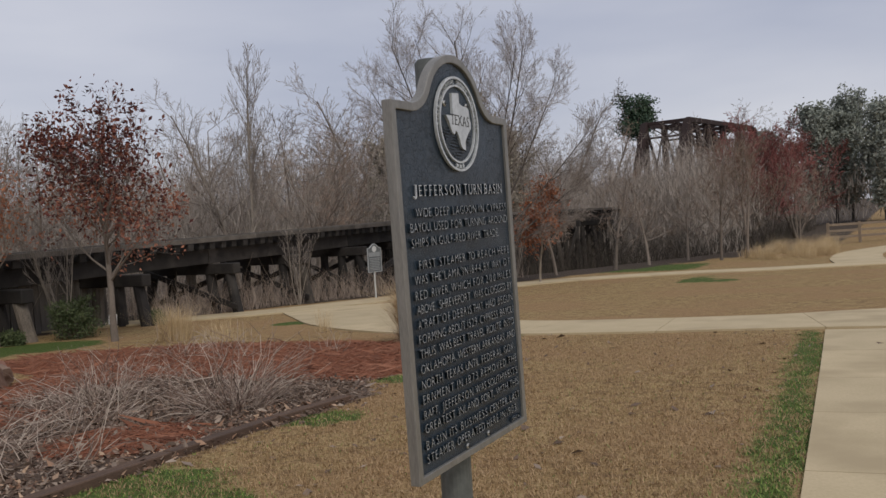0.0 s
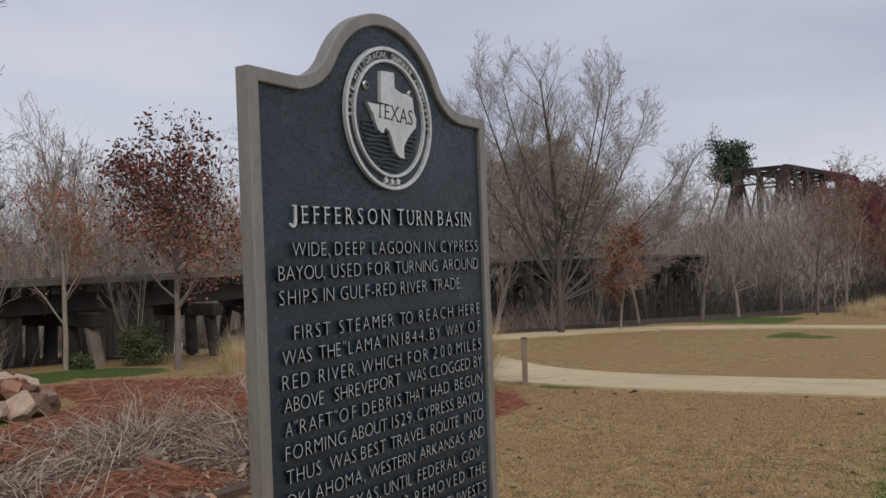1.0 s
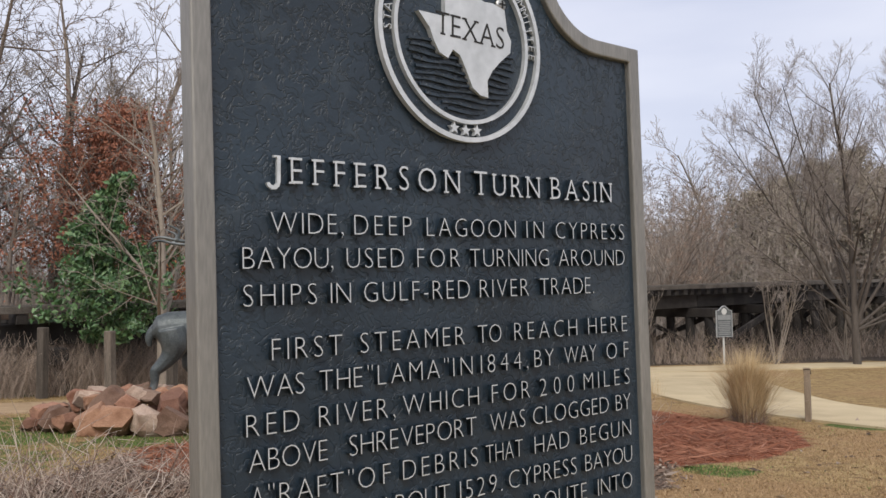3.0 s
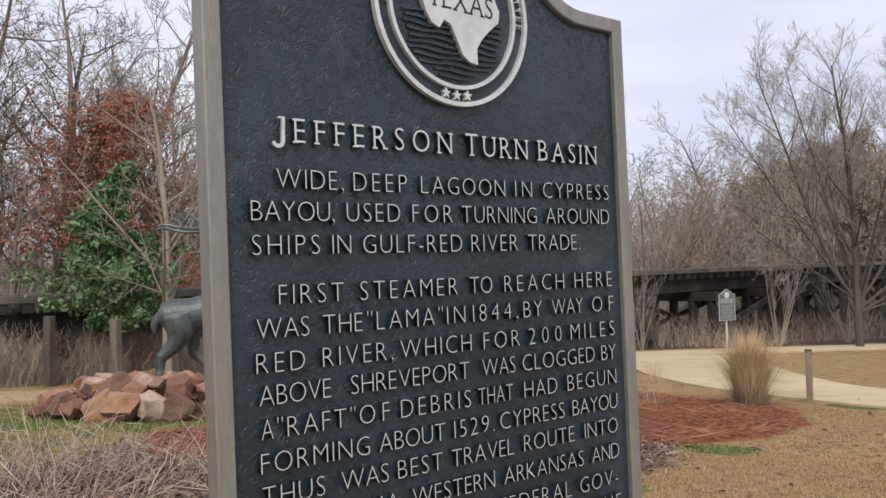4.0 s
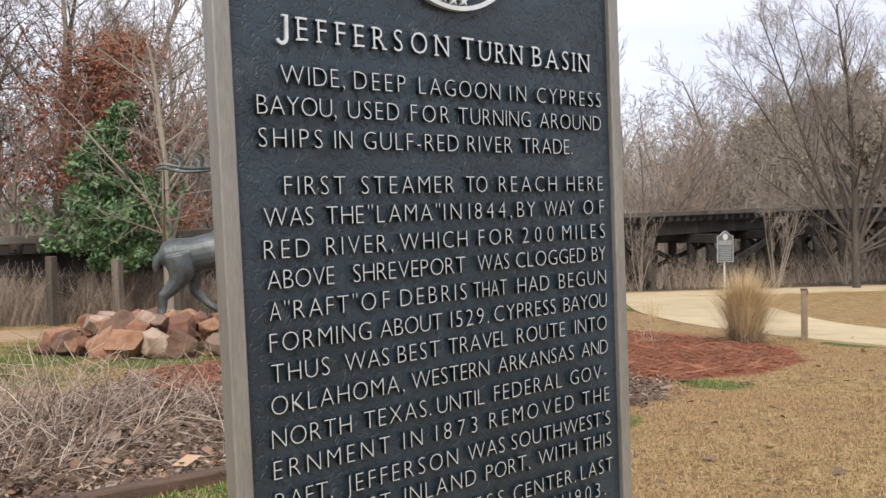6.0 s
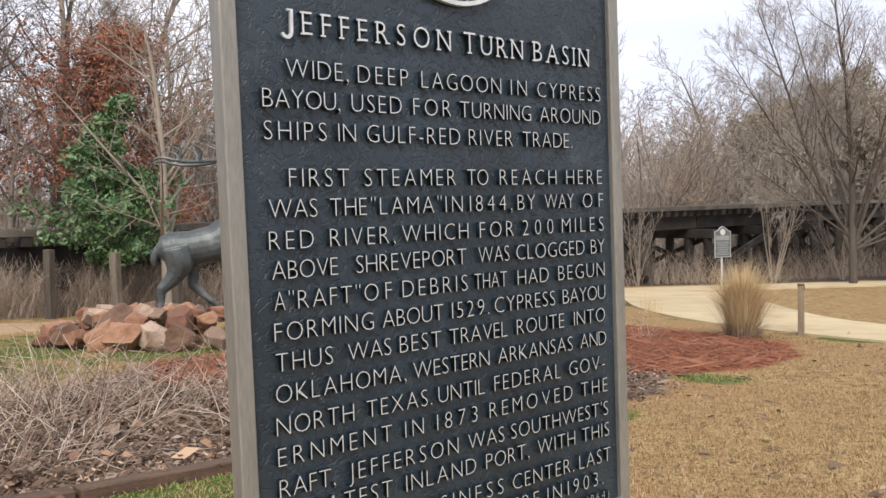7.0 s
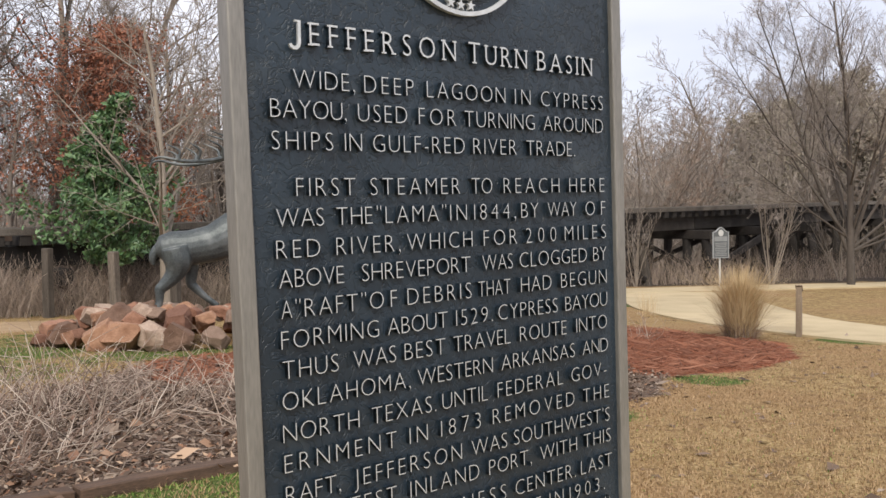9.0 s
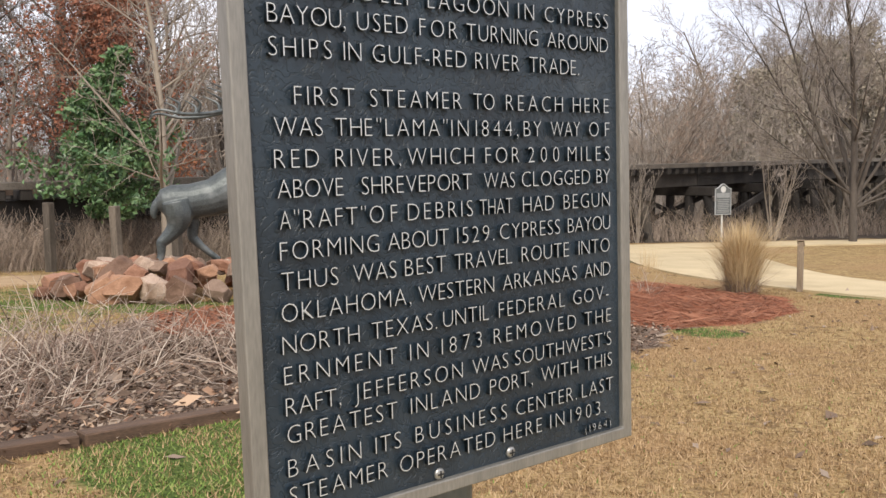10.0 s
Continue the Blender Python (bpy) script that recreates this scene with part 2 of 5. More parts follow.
M_BRUSH = island_material("bare_brush_stems", [(0.22, 0.17, 0.136), (0.34, 0.268, 0.215), (0.45, 0.365, 0.295)], rough=0.95)


def rock_material():
    m = material("mixed_sandstone", (0.30, 0.20, 0.145), (0.46, 0.325, 0.245), scale=3.5, rough=0.9, bump=0.6, fine=22, depth=0.02, stain=(0.22, 0.13, 0.085))
    n, l = m.node_tree.nodes, m.node_tree.links
    b = n["Principled BSDF"]
    old = b.inputs["Base Color"].links[0].from_socket
    info = n.new("ShaderNodeObjectInfo")
    ramp = n.new("ShaderNodeValToRGB")
    ramp.color_ramp.interpolation = "CONSTANT"
    tones = [(0.40, 0.34, 0.31), (0.80, 0.60, 0.52), (0.62, 0.44, 0.38), (1.05, 1.12, 1.15), (0.55, 0.54, 0.53), (0.85, 0.68, 0.56), (0.45, 0.32, 0.28)]
    el = ramp.color_ramp.elements
    while len(el) < len(tones):
        el.new(0.5)
    for i, c in enumerate(tones):
        el[i].position, el[i].color = i / len(tones), (*c, 1)
    mx = n.new("ShaderNodeMix")
    mx.data_type, mx.blend_type = "RGBA", "MULTIPLY"
    mx.inputs["Factor"].default_value = 1.0
    l.new(info.outputs["Random"], ramp.inputs["Fac"])
    l.new(old, mx.inputs["A"])
    l.new(ramp.outputs["Color"], mx.inputs["B"])
    l.new(mx.outputs["Result"], b.inputs["Base Color"])
    return m


M_ROCK = rock_material()


def ground_material():
    """Dormant lawn, with green patches, worn earth, red pine straw and grey litter by the masks stored on the sheet."""
    m = bpy.data.materials.new("dormant_lawn_and_mulch")
    m.use_nodes = True
    n, l = m.node_tree.nodes, m.node_tree.links
    b = n["Principled BSDF"]
    b.inputs["Roughness"].default_value, b.inputs["Specular IOR Level"].default_value = 0.95, 0.15
    co = n.new("ShaderNodeTexCoord")

    def noise_at(scale, detail=5.0):
        t = n.new("ShaderNodeTexNoise")
        t.inputs["Scale"].default_value, t.inputs["Detail"].default_value = scale, detail
        l.new(co.outputs["Object"], t.inputs["Vector"])
        return t.outputs["Fac"]

    def ramp(fac, *stops):
        r = n.new("ShaderNodeValToRGB")
        el = r.color_ramp.elements
        while len(el) < len(stops):
            el.new(0.5)
        for i, (p, c) in enumerate(stops):
            el[i].position, el[i].color = p, (*c, 1)
        l.new(fac, r.inputs["Fac"])
        return r.outputs["Color"]

    def mix(fac, a, c):
        x = n.new("ShaderNodeMix")
        x.data_type = "RGBA"
        l.new(fac, x.inputs["Factor"])
        l.new(a, x.inputs["A"])
        l.new(c, x.inputs["B"])
        return x.outputs["Result"]

    def mask(name, rough_scale):
        a = n.new("ShaderNodeAttribute")
        a.attribute_name = name
        s = n.new("ShaderNodeMath")
        s.operation = "ADD"
        l.new(a.outputs["Fac"], s.inputs[0])
        l.new(noise_at(rough_scale, 6.0), s.inputs[1])
        r = n.new("ShaderNodeMapRange")
        r.inputs["From Min"].default_value, r.inputs["From Max"].default_value = 0.88, 1.08
        l.new(s.outputs[0], r.inputs["Value"])
        return r.outputs["Result"]

    fine, mid, wide = noise_at(38.0, 8.0), noise_at(3.2), noise_at(0.35)
    lawn = ramp(fine, (0.30, (0.14, 0.088, 0.037)), (0.5, (0.292, 0.195, 0.088)), (0.7, (0.422, 0.3, 0.148)))
    lawn2 = ramp(fine, (0.30, (0.18, 0.122, 0.051)), (0.5, (0.352, 0.25, 0.115)), (0.7, (0.502, 0.375, 0.194)))
    base = mix(ramp(mid, (0.40, (0, 0, 0)), (0.58, (1, 1, 1))), lawn, lawn2)
    bare = ramp(fine, (0.3, (0.10, 0.06, 0.03)), (0.7, (0.24, 0.15, 0.08)))
    base = mix(ramp(noise_at(7.5, 6.0), (0.53, (0, 0, 0)), (0.64, (0.85, 0.85, 0.85))), base, bare)
    warm = ramp(fine, (0.3, (0.2, 0.122, 0.056)), (0.7, (0.42, 0.27, 0.142)))
    base = mix(ramp(wide, (0.45, (0, 0, 0)), (0.62, (0.8, 0.8, 0.8))), base, warm)
    green = ramp(fine, (0.3, (0.035, 0.055, 0.012)), (0.55, (0.085, 0.125, 0.03)), (0.75, (0.16, 0.17, 0.06)))
    base = mix(mask("green", 4.0), base, green)
    dirt = ramp(mid, (0.3, (0.36, 0.25, 0.15)), (0.7, (0.46, 0.335, 0.21)))
    base = mix(mask("dirt", 2.0), base, dirt)
    litter = ramp(fine, (0.3, (0.06, 0.04, 0.029)), (0.5, (0.16, 0.112, 0.083)), (0.7, (0.31, 0.24, 0.185)))
    base = mix(mask("mulch", 3.0), base, litter)
    straw = ramp(fine, (0.3, (0.15, 0.045, 0.023)), (0.5, (0.29, 0.10, 0.052)), (0.7, (0.4, 0.165, 0.092)))
    base = mix(mask("red", 2.2), base, straw)
    # brown woods floor, its colour lowered to carry the shade on the bank
    shaded_wood = ramp(fine, (0.3, (0.036, 0.028, 0.021)), (0.7, (0.11, 0.084, 0.064)))
    base = mix(mask("shaded_wood", 0.8), base, shaded_wood)
    l.new(base, b.inputs["Base Color"])
    bp = n.new("ShaderNodeBump")
    bp.inputs["Strength"].default_value, bp.inputs["Distance"].default_value = 0.9, 0.04
    l.new(fine, bp.inputs["Height"])
    l.new(bp.outputs["Normal"], b.inputs["Normal"])
    return m


M_GROUND = ground_material()


# ---- mesh helpers ----
def smoothstep(a, b, v):
    s = min(1.0, max(0.0, (v - a) / (b - a)))
    return s * s * (3 - 2 * s)


def bank_line(x):
    """Where the lawn breaks down into the bayou's bank."""
    if x < 19:
        return 23.9
    if x < 38:
        return 23.9 - (x - 19) * 0.48
    return max(6.0, 14.8 - (x - 38) * 0.42)


def gz(x, y):
    """Height of the ground."""
    s = 0.043 * x + 0.022 * y
    z = -1.55 * math.tanh(s / 1.55)
    return z - 2.6 * smoothstep(0.0, 14.0, y - bank_line(x))


def flat(name, bm, material_, smooth=False):
    me = bpy.data.meshes.new(name)
    bm.normal_update()
    bm.to_mesh(me)
    bm.free()
    me.materials.append(material_)
    if smooth:
        me.shade_smooth()
    return me


def part(name, bm, material_, parent, label="", smooth=False):
    ob = new(name, flat(name, bm, material_, smooth))
    ob.parent = parent
    if label:
        ob["label"] = label
    return ob


def part_mesh(name, me, parent, m=None, label=""):
    ob = new(name, me)
    ob.parent = parent
    if m is not None:
        ob.matrix_basis = m
    if label:
        ob["label"] = label
    return ob


def thing(name, label, category, m=None, group="", kind=""):
    ob = new(name)
    ob.empty_display_size = 0.2
    if m is not None:
        ob.matrix_basis = m
    return tagged(ob, label, category, group, kind)


def add_box(bm, size, m=None, bevel=0.0):
    got = bmesh.ops.create_cube(bm, size=1.0)
    vs = got["verts"]
    bmesh.ops.transform(bm, matrix=(m or Matrix.Identity(4)) @ Matrix.Diagonal((*size, 1)), verts=vs)
    if bevel:
        es = list({e for v in vs for e in v.link_edges})
        bmesh.ops.bevel(bm, geom=es, offset=bevel, segments=1, affect="EDGES")
    return bm


def box(size, m=None, bevel=0.0):
    return add_box(bmesh.new(), size, m, bevel)


def beam(p, q, w, h):
    """A squared timber from p to q."""
    p, q = Vector(p), Vector(q)
    d = q - p
    rot = d.to_track_quat("X", "Z").to_matrix().to_4x4()
    return box((d.length, w, h), Matrix.Translation((p + q) / 2) @ rot, min(w, h) * 0.06)


def log(p, q, r0, r1, sides=10):
    p, q = Vector(p), Vector(q)
    d = q - p
    bm = bmesh.new()
    bmesh.ops.create_cone(bm, cap_ends=True, segments=sides, radius1=r0, radius2=r1, depth=d.length,
                          matrix=Matrix.Translation((p + q) / 2) @ d.to_track_quat("Z", "Y").to_matrix().to_4x4())
    return bm


def mesh_of(name, verts, faces, material_, smooth=False):
    me = bpy.data.meshes.new(name)
    me.from_pydata(verts, [], faces)
    me.materials.append(material_)
    if smooth:
        me.shade_smooth()
    me.update()
    return me


def outline_solid(points, y0, y1):
    """A flat shape in x and z, from y0 (front) to y1 (back)."""
    bm = bmesh.new()
    f = [bm.verts.new((x, y0, z)) for x, z in points]
    k = [bm.verts.new((x, y1, z)) for x, z in points]
    bm.faces.new(f)
    bm.faces.new(k[::-1])
    for i in range(len(points)):
        j = (i + 1) % len(points)
        bm.faces.new((f[j], f[i], k[i], k[j]))
    bmesh.ops.recalc_face_normals(bm, faces=bm.faces)
    return bm


def ring_solid(outer, inner, y0, y1):
    """The band between two outlines with as many points."""
    bm = bmesh.new()
    rows = [[bm.verts.new((x, y, z)) for x, z in pts] for pts, y in ((outer, y0), (inner, y0), (inner, y1), (outer, y1))]
    k = len(outer)
    for i in range(k):
        j = (i + 1) % k
        for a in range(4):
            b = (a + 1) % 4
            bm.faces.new((rows[a][i], rows[a][j], rows[b][j], rows[b][i]))
    bmesh.ops.recalc_face_normals(bm, faces=bm.faces)
    return bm


# ---- ground, beds and walks ----
BED = [(-6.59, 3.99), (1.02, 4.07), (3.96, 4.23), (6.05, 4.27), (7.07, 5.02), (8.41, 4.77), (9.93, 5.03), (11.32, 6.11), (11.72, 8.56), (11.53, 11.85), (9.82, 14.79), (8.12, 14.44), (7.07, 11.35),
       (5.21, 10.01), (3.04, 9.67), (1.47, 7.95), (-0.39, 6.52), (-2.84, 6.00), (-6.64, 5.86)]


def inside(poly, x, y):
    hit = False
    for i in range(len(poly)):
        (x0, y0), (x1, y1) = poly[i - 1], poly[i]
        if (y0 > y) != (y1 > y) and x < (x1 - x0) * (y - y0) / (y1 - y0) + x0:
            hit = not hit
    return hit


def edge_distance(poly, x, y):
    best = 1e9
    for i in range(len(poly)):
        (x0, y0), (x1, y1) = poly[i - 1], poly[i]
        dx, dy = x1 - x0, y1 - y0
        s = min(1, max(0, ((x - x0) * dx + (y - y0) * dy) / (dx * dx + dy * dy)))
        best = min(best, math.hypot(x - x0 - s * dx, y - y0 - s * dy))
    return best


def bed_mask(x, y):
    if not (-9 < x < 14 and 2 < y < 18):
        return 0.0
    d = edge_distance(BED, x, y)
    return smoothstep(-0.25, 0.25, d if inside(BED, x, y) else -d)


def blob(x, y, cx, cy, r):
    return 1.0 - smoothstep(r * 0.55, r, math.hypot(x - cx, y - cy))


def red_mask(x, y):
    k = bed_mask(x, y)
    if k == 0:
        return 0.0
    right = smoothstep(6.6, 7.6, x)
    far = smoothstep(8.0, 9.6, y) * smoothstep(2.0, 3.2, x)
    near = max(blob(x, y, 3.4, 5.25, 0.95), blob(x, y, 3.5, 8.2, 1.3))
    return k * max(right, far, near)


GREENS = [(4.73, 4.04, 0.6), (7.3, 4.6, 0.55), (1.23, 3.40, 1.3), (2.17, 3.75, 0.8), (3.30, 10.39, 1.0), (4.45, 10.11, 1.0), (2.12, 11.59, 0.9), (5.49, 10.28, 0.8), (1.81, 3.03, 0.7), (12.76, 5.63, 0.8), (0.18, 19.46, 2.6), (3.96, 20.14, 2.2),
          (29.5, 5.0, 1.6), (31.8, 5.6, 1.4), (16.24, 13.25, 0.9), (39.83, 9.69, 4.0), (8.70, 17.35, 2.5), (-2.10, 12.92, 1.5), (11.10, 16.78, 2.0)]


def green_mask(x, y):
    v = max(blob(x, y, *g) for g in GREENS) * 0.76
    v = max(v, 0.5 * max(blob(x, y, *g) for g in ((0.5, 10.6, 3.0), (2.6, 12.8, 2.4), (-2.0, 9.5, 2.6))))
    edge = -0.673 + 0.0559 * x                       # the lawn's edge along the near walk
    strip = smoothstep(edge - 0.1, edge, y) * (1 - smoothstep(edge + 0.22, edge + 0.62, y)) * smoothstep(-6, 0, x) * (1 - smoothstep(12.2, 13.2, x))
    return max(v, strip * 0.7)


def dirt_mask(x, y):
    c = 15.9 + 0.06 * x
    return smoothstep(c - 1.5, c - 0.9, y) * (1 - smoothstep(c + 0.8, c + 1.5, y)) * (1 - smoothstep(4.5, 8.0, x)) * 0.8


def shaded_wood_mask(x, y):
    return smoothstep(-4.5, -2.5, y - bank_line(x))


def grown_steps(lo, hi, step, far_lo, far_hi):
    mid = list(np.arange(lo, hi, step))
    up, s, v = [], step, mid[-1]
    while v < far_hi:
        s *= 1.16
        v += s
        up.append(v)
    down, s, v = [], step, lo
    while v > far_lo:
        s *= 1.22
        v -= s
        down.append(v)
    return down[::-1] + mid + up


def build_ground():
    xs = grown_steps(-7, 20, 0.26, -900, 2200)
    ys = grown_steps(-4, 22, 0.26, -900, 2200)
    verts = [(x, y, gz(x, y)) for y in ys for x in xs]
    k = len(xs)
    faces = [(j * k + i, j * k + i + 1, (j + 1) * k + i + 1, (j + 1) * k + i) for j in range(len(ys) - 1) for i in range(k - 1)]
    me = mesh_of("ground", verts, faces, M_GROUND, True)
    for name, fn in (("mulch", bed_mask), ("red", red_mask), ("green", green_mask), ("dirt", dirt_mask), ("shaded_wood", shaded_wood_mask)):
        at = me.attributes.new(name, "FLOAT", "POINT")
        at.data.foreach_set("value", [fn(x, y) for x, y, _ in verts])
    return tagged(new("ground", me), "dormant tan lawn sloping down to a wooded bank", "ground", kind="structure")


ground = build_ground()


def spline(points, steps):
    """Smooth line through points of any width."""
    p = [np.array(q, float) for q in points]
    p = [2 * p[0] - p[1]] + p + [2 * p[-1] - p[-2]]
    out = []
    for i in range(1, len(p) - 2):
        for s in range(steps):
            t = s / steps
            out.append(0.5 * (2 * p[i] + (p[i + 1] - p[i - 1]) * t + (2 * p[i - 1] - 5 * p[i] + 4 * p[i + 1] - p[i + 2]) * t * t + (3 * p[i] - p[i - 1] - 3 * p[i + 1] + p[i + 2]) * t ** 3))
    return out + [p[-2]]


def build_walk(name, label, centres, lift, slab):
    """A concrete walk cast in slabs along a line of (x, y, width)."""
    root = thing(name, label, "path", kind="structure")
    pts = spline(centres, 10)
    run, start = 0.0, 0
    sides = []
    for i, p in enumerate(pts):
        a, b = pts[max(0, i - 1)], pts[min(len(pts) - 1, i + 1)]
        d = (b - a)[:2] / np.hypot(*(b - a)[:2])
        nrm = np.array((-d[1], d[0]))
        sides.append((p[:2] + nrm * p[2] / 2, p[:2] - nrm * p[2] / 2, d))
    for i in range(1, len(pts)):
        run += np.hypot(*(pts[i] - pts[i - 1])[:2])
        if run >= slab or i == len(pts) - 1:
            vs, fs = [], []
            for k in range(start, i + 1):
                l, r, d = sides[k]
                off = 0.006 if k == start else (-0.006 if k == i else 0.0)
                row = []
                for f in np.linspace(0, 1, 5):
                    q = l + (r - l) * f + d * off
                    row.append((q[0], q[1], gz(*q) + lift))
                low = [(row[0][0], row[0][1], row[0][2] - 0.1), (row[-1][0], row[-1][1], row[-1][2] - 0.1)]
                vs += [low[0]] + row + [low[1]]
            for k in range(i - start):
                for c in range(6):
                    o = k * 7 + c
                    fs.append((o, o + 7, o + 8, o + 1))
            fs.append((0, 1, 2, 3, 4, 5, 6))
            o = (i - start) * 7
            fs.append((o + 6, o + 5, o + 4, o + 3, o + 2, o + 1, o))
            part_mesh("slab", mesh_of("slab", vs, fs, M_CONCRETE), root)
            run, start = 0.0, i
    return root


build_walk("path_near", "tan concrete walk beside the dormant lawn", [(-9, -2.14, 1.95), (-2, -1.75, 1.95), (3.1, -1.47, 1.95), (8, -1.20, 1.95), (12.55, -0.94, 1.95)], 0.028, 1.9)
build_walk("path_cross", "pale concrete walk crossing the lawn and curving away", [(15.05, -7.34, 2.5), (14.70, -2.05, 3.6), (14.14, 0.88, 2.7), (13.82, 3.62, 2.6), (13.89, 5.99, 2.6), (14.77, 8.44, 2.9), (16.60, 10.88, 3.4), (19.00, 13.22, 3.6), (21.50, 15.29, 4.2)], 0.036, 2.4)
build_walk("path_far", "pale concrete walk along the edge of the woods", [(13.74, 23.68, 2.0), (17.48, 19.62, 2.0), (20.12, 17.13, 2.1), (23.97, 15.53, 2.1), (28.30, 13.75, 2.0), (32.17, 11.52, 2.0), (34.38, 7.57, 2.0), (35.27, 3.36, 2.0), (36.90, -0.30, 2.4), (40.29, -5.81, 2.2), (46.19, -12.26, 2.2)], 0.044, 3.0)
build_walk("path_branch", "pale concrete walk climbing towards the fence", [(37.26, 0.24, 2.2), (42.00, 0.73, 2.2), (47.72, 0.39, 2.2), (55.40, -2.34, 2.2)], 0.05, 3.0)


# ---- the historical marker ----
def plate_outline(inset=0.0):
    """The plate's edge, anticlockwise from its upper right corner, drawn in by an inset."""
    half, pts = 0.3385 - inset, []
    crown, fillet, drop = 0.184 - inset, 0.10 + inset, 0.138
    foot = math.sqrt(0.284 ** 2 - drop ** 2)               # where the fillet meets the level shoulder
    turn = foot * crown / 0.284
    for i in range(81):
        x = 0.004 + half - 2 * half * i / 80
        c = abs(x - 0.0085)
        if c < turn:
            z = 1.809 + math.sqrt(crown * crown - c * c)
        elif c < foot:
            z = 1.947 - math.sqrt(fillet * fillet - (foot - c) ** 2)
        else:
            z = 1.847 - inset
        pts.append((x, z + 0.008 * x))
    pts += [(0.004 - half, 0.915 + inset * 0.85), (0.004 + half, 0.917 + inset * 0.85)]
    return [(x - 0.025 * (z - 1.4), z) for x, z in pts]    # the plate hangs a little askew


def text_mesh(words, name, offset=-0.02):
    """The built-in font as a flat solid; returns the mesh and its cap height."""
    cu = bpy.data.curves.new(name, "FONT")
    cu.body, cu.extrude, cu.resolution_u, cu.space_character = words, 0.1, 3, 1.12
    cu.offset = offset
    ob = bpy.data.objects.new(name, cu)
    scene.collection.objects.link(ob)
    bpy.context.view_layer.update()
    me = bpy.data.meshes.new_from_object(ob.evaluated_get(bpy.context.evaluated_depsgraph_get()))
    bpy.data.objects.remove(ob)
    bpy.data.curves.remove(cu)
    return me


def mesh_bounds(me):
    co = np.empty(len(me.vertices) * 3, np.float32)
    me.vertices.foreach_get("co", co)
    co = co.reshape(-1, 3)
    return co.min(0), co.max(0)


CAP = float(mesh_bounds(text_mesh("H", "cap"))[1][1])
TEXT_TILT = 0.0165


SERIFS = {"E": ((0.1, 0), (0.1, 1)), "F": ((0.12, 0), (0.1, 1)), "R": ((0.1, 0), (0.08, 1), (0.93, 0)), "N": ((0.08, 0), (0.06, 1), (0.93, 1)), "T": ((0.5, 0),),
          "U": ((0.1, 1), (0.9, 1)), "B": ((0.08, 0), (0.08, 1)), "A": ((0.06, 0), (0.94, 0)), "I": ((0.5, 0), (0.5, 1)), "X": ((0.1, 0), (0.9, 0), (0.1, 1), (0.9, 1))}
GLYPHS = {}


def glyph(ch, serif, face, flank, deep):
    """One cast letter: mesh with its cap height 1, face at y = 0; its left edge, width and advance."""
    key = (ch, serif, face.name)
    if key not in GLYPHS:
        me = text_mesh(ch, "letter", -0.013 if serif else -0.025)
        lo, hi = mesh_bounds(me)
        pair = mesh_bounds(text_mesh("H" + ch + "H", "pair"))
        hh = mesh_bounds(text_mesh("HH", "pair"))
        advance = float((pair[1][0] - pair[0][0]) - (hh[1][0] - hh[0][0])) / CAP
        wide = float(hi[0] - lo[0]) / CAP
        for v in me.vertices:
            x, y, z = v.co
            v.co = ((x - lo[0]) / CAP, 0.0 if z > 0 else deep, y / CAP)
        if serif and ch in SERIFS:
            bm = bmesh.new()
            bm.from_mesh(me)
            for fx, top in SERIFS[ch]:
                add_box(bm, (0.3, deep * 0.96, 0.075), pose(fx * wide, deep / 2, 0.0375 if not top else 0.9625))
            bm.to_mesh(me)
            bm.free()
        me.materials.clear()
        me.materials.append(face)
        me.materials.append(flank)
        me.update()
        for f in me.polygons:
            f.material_index = 0 if abs(f.normal.y) > 0.7 else 1
        GLYPHS[key] = (me, wide, advance)
    return GLYPHS[key]


def lettering(word, x0, x1, base, cap, parent, tilt=TEXT_TILT, front=0.0005, deep=0.0085, serif=False, face=None, squeeze=0.93, big_first=1.0):
    """A word, letter by letter, spaced out to run from x0 to x1."""
    face = face or M_LETTER
    got = [glyph(ch, serif, face, M_PANEL if face is not M_DARK else M_DARK, deep - front) for ch in word]
    caps = [cap * (big_first if i == 0 else 1.0) for i in range(len(word))]
    natural = sum(g[1] * c * squeeze for g, c in zip(got, caps))
    gaps = len(word) - 1
    if gaps:
        room = (x1 - x0 - natural) / gaps
        if room < 0.12 * cap:
            squeeze *= (x1 - x0 - 0.14 * cap * gaps) / natural
            room = 0.14 * cap
    else:
        room, squeeze = 0.0, (x1 - x0) / (got[0][1] * caps[0])
    x = x0
    for (me, wide, _), c in zip(got, caps):
        part_mesh("letter", me, parent, pose(x, front, base + x * tilt, 0, -math.degrees(math.atan(tilt)), 0) @ Matrix.Diagonal((c * squeeze, 1, c, 1)))
        x += wide * c * squeeze + room


def circle(cx, cz, r, k=72):
    return [(cx + r * math.cos(2 * math.pi * i / k), cz + r * math.sin(2 * math.pi * i / k)) for i in range(k)]


def star(cx, cz, r):
    return [(cx + (r if i % 2 == 0 else r * 0.42) * math.sin(math.pi * i / 5), cz + (r if i % 2 == 0 else r * 0.42) * math.cos(math.pi * i / 5)) for i in range(10)]


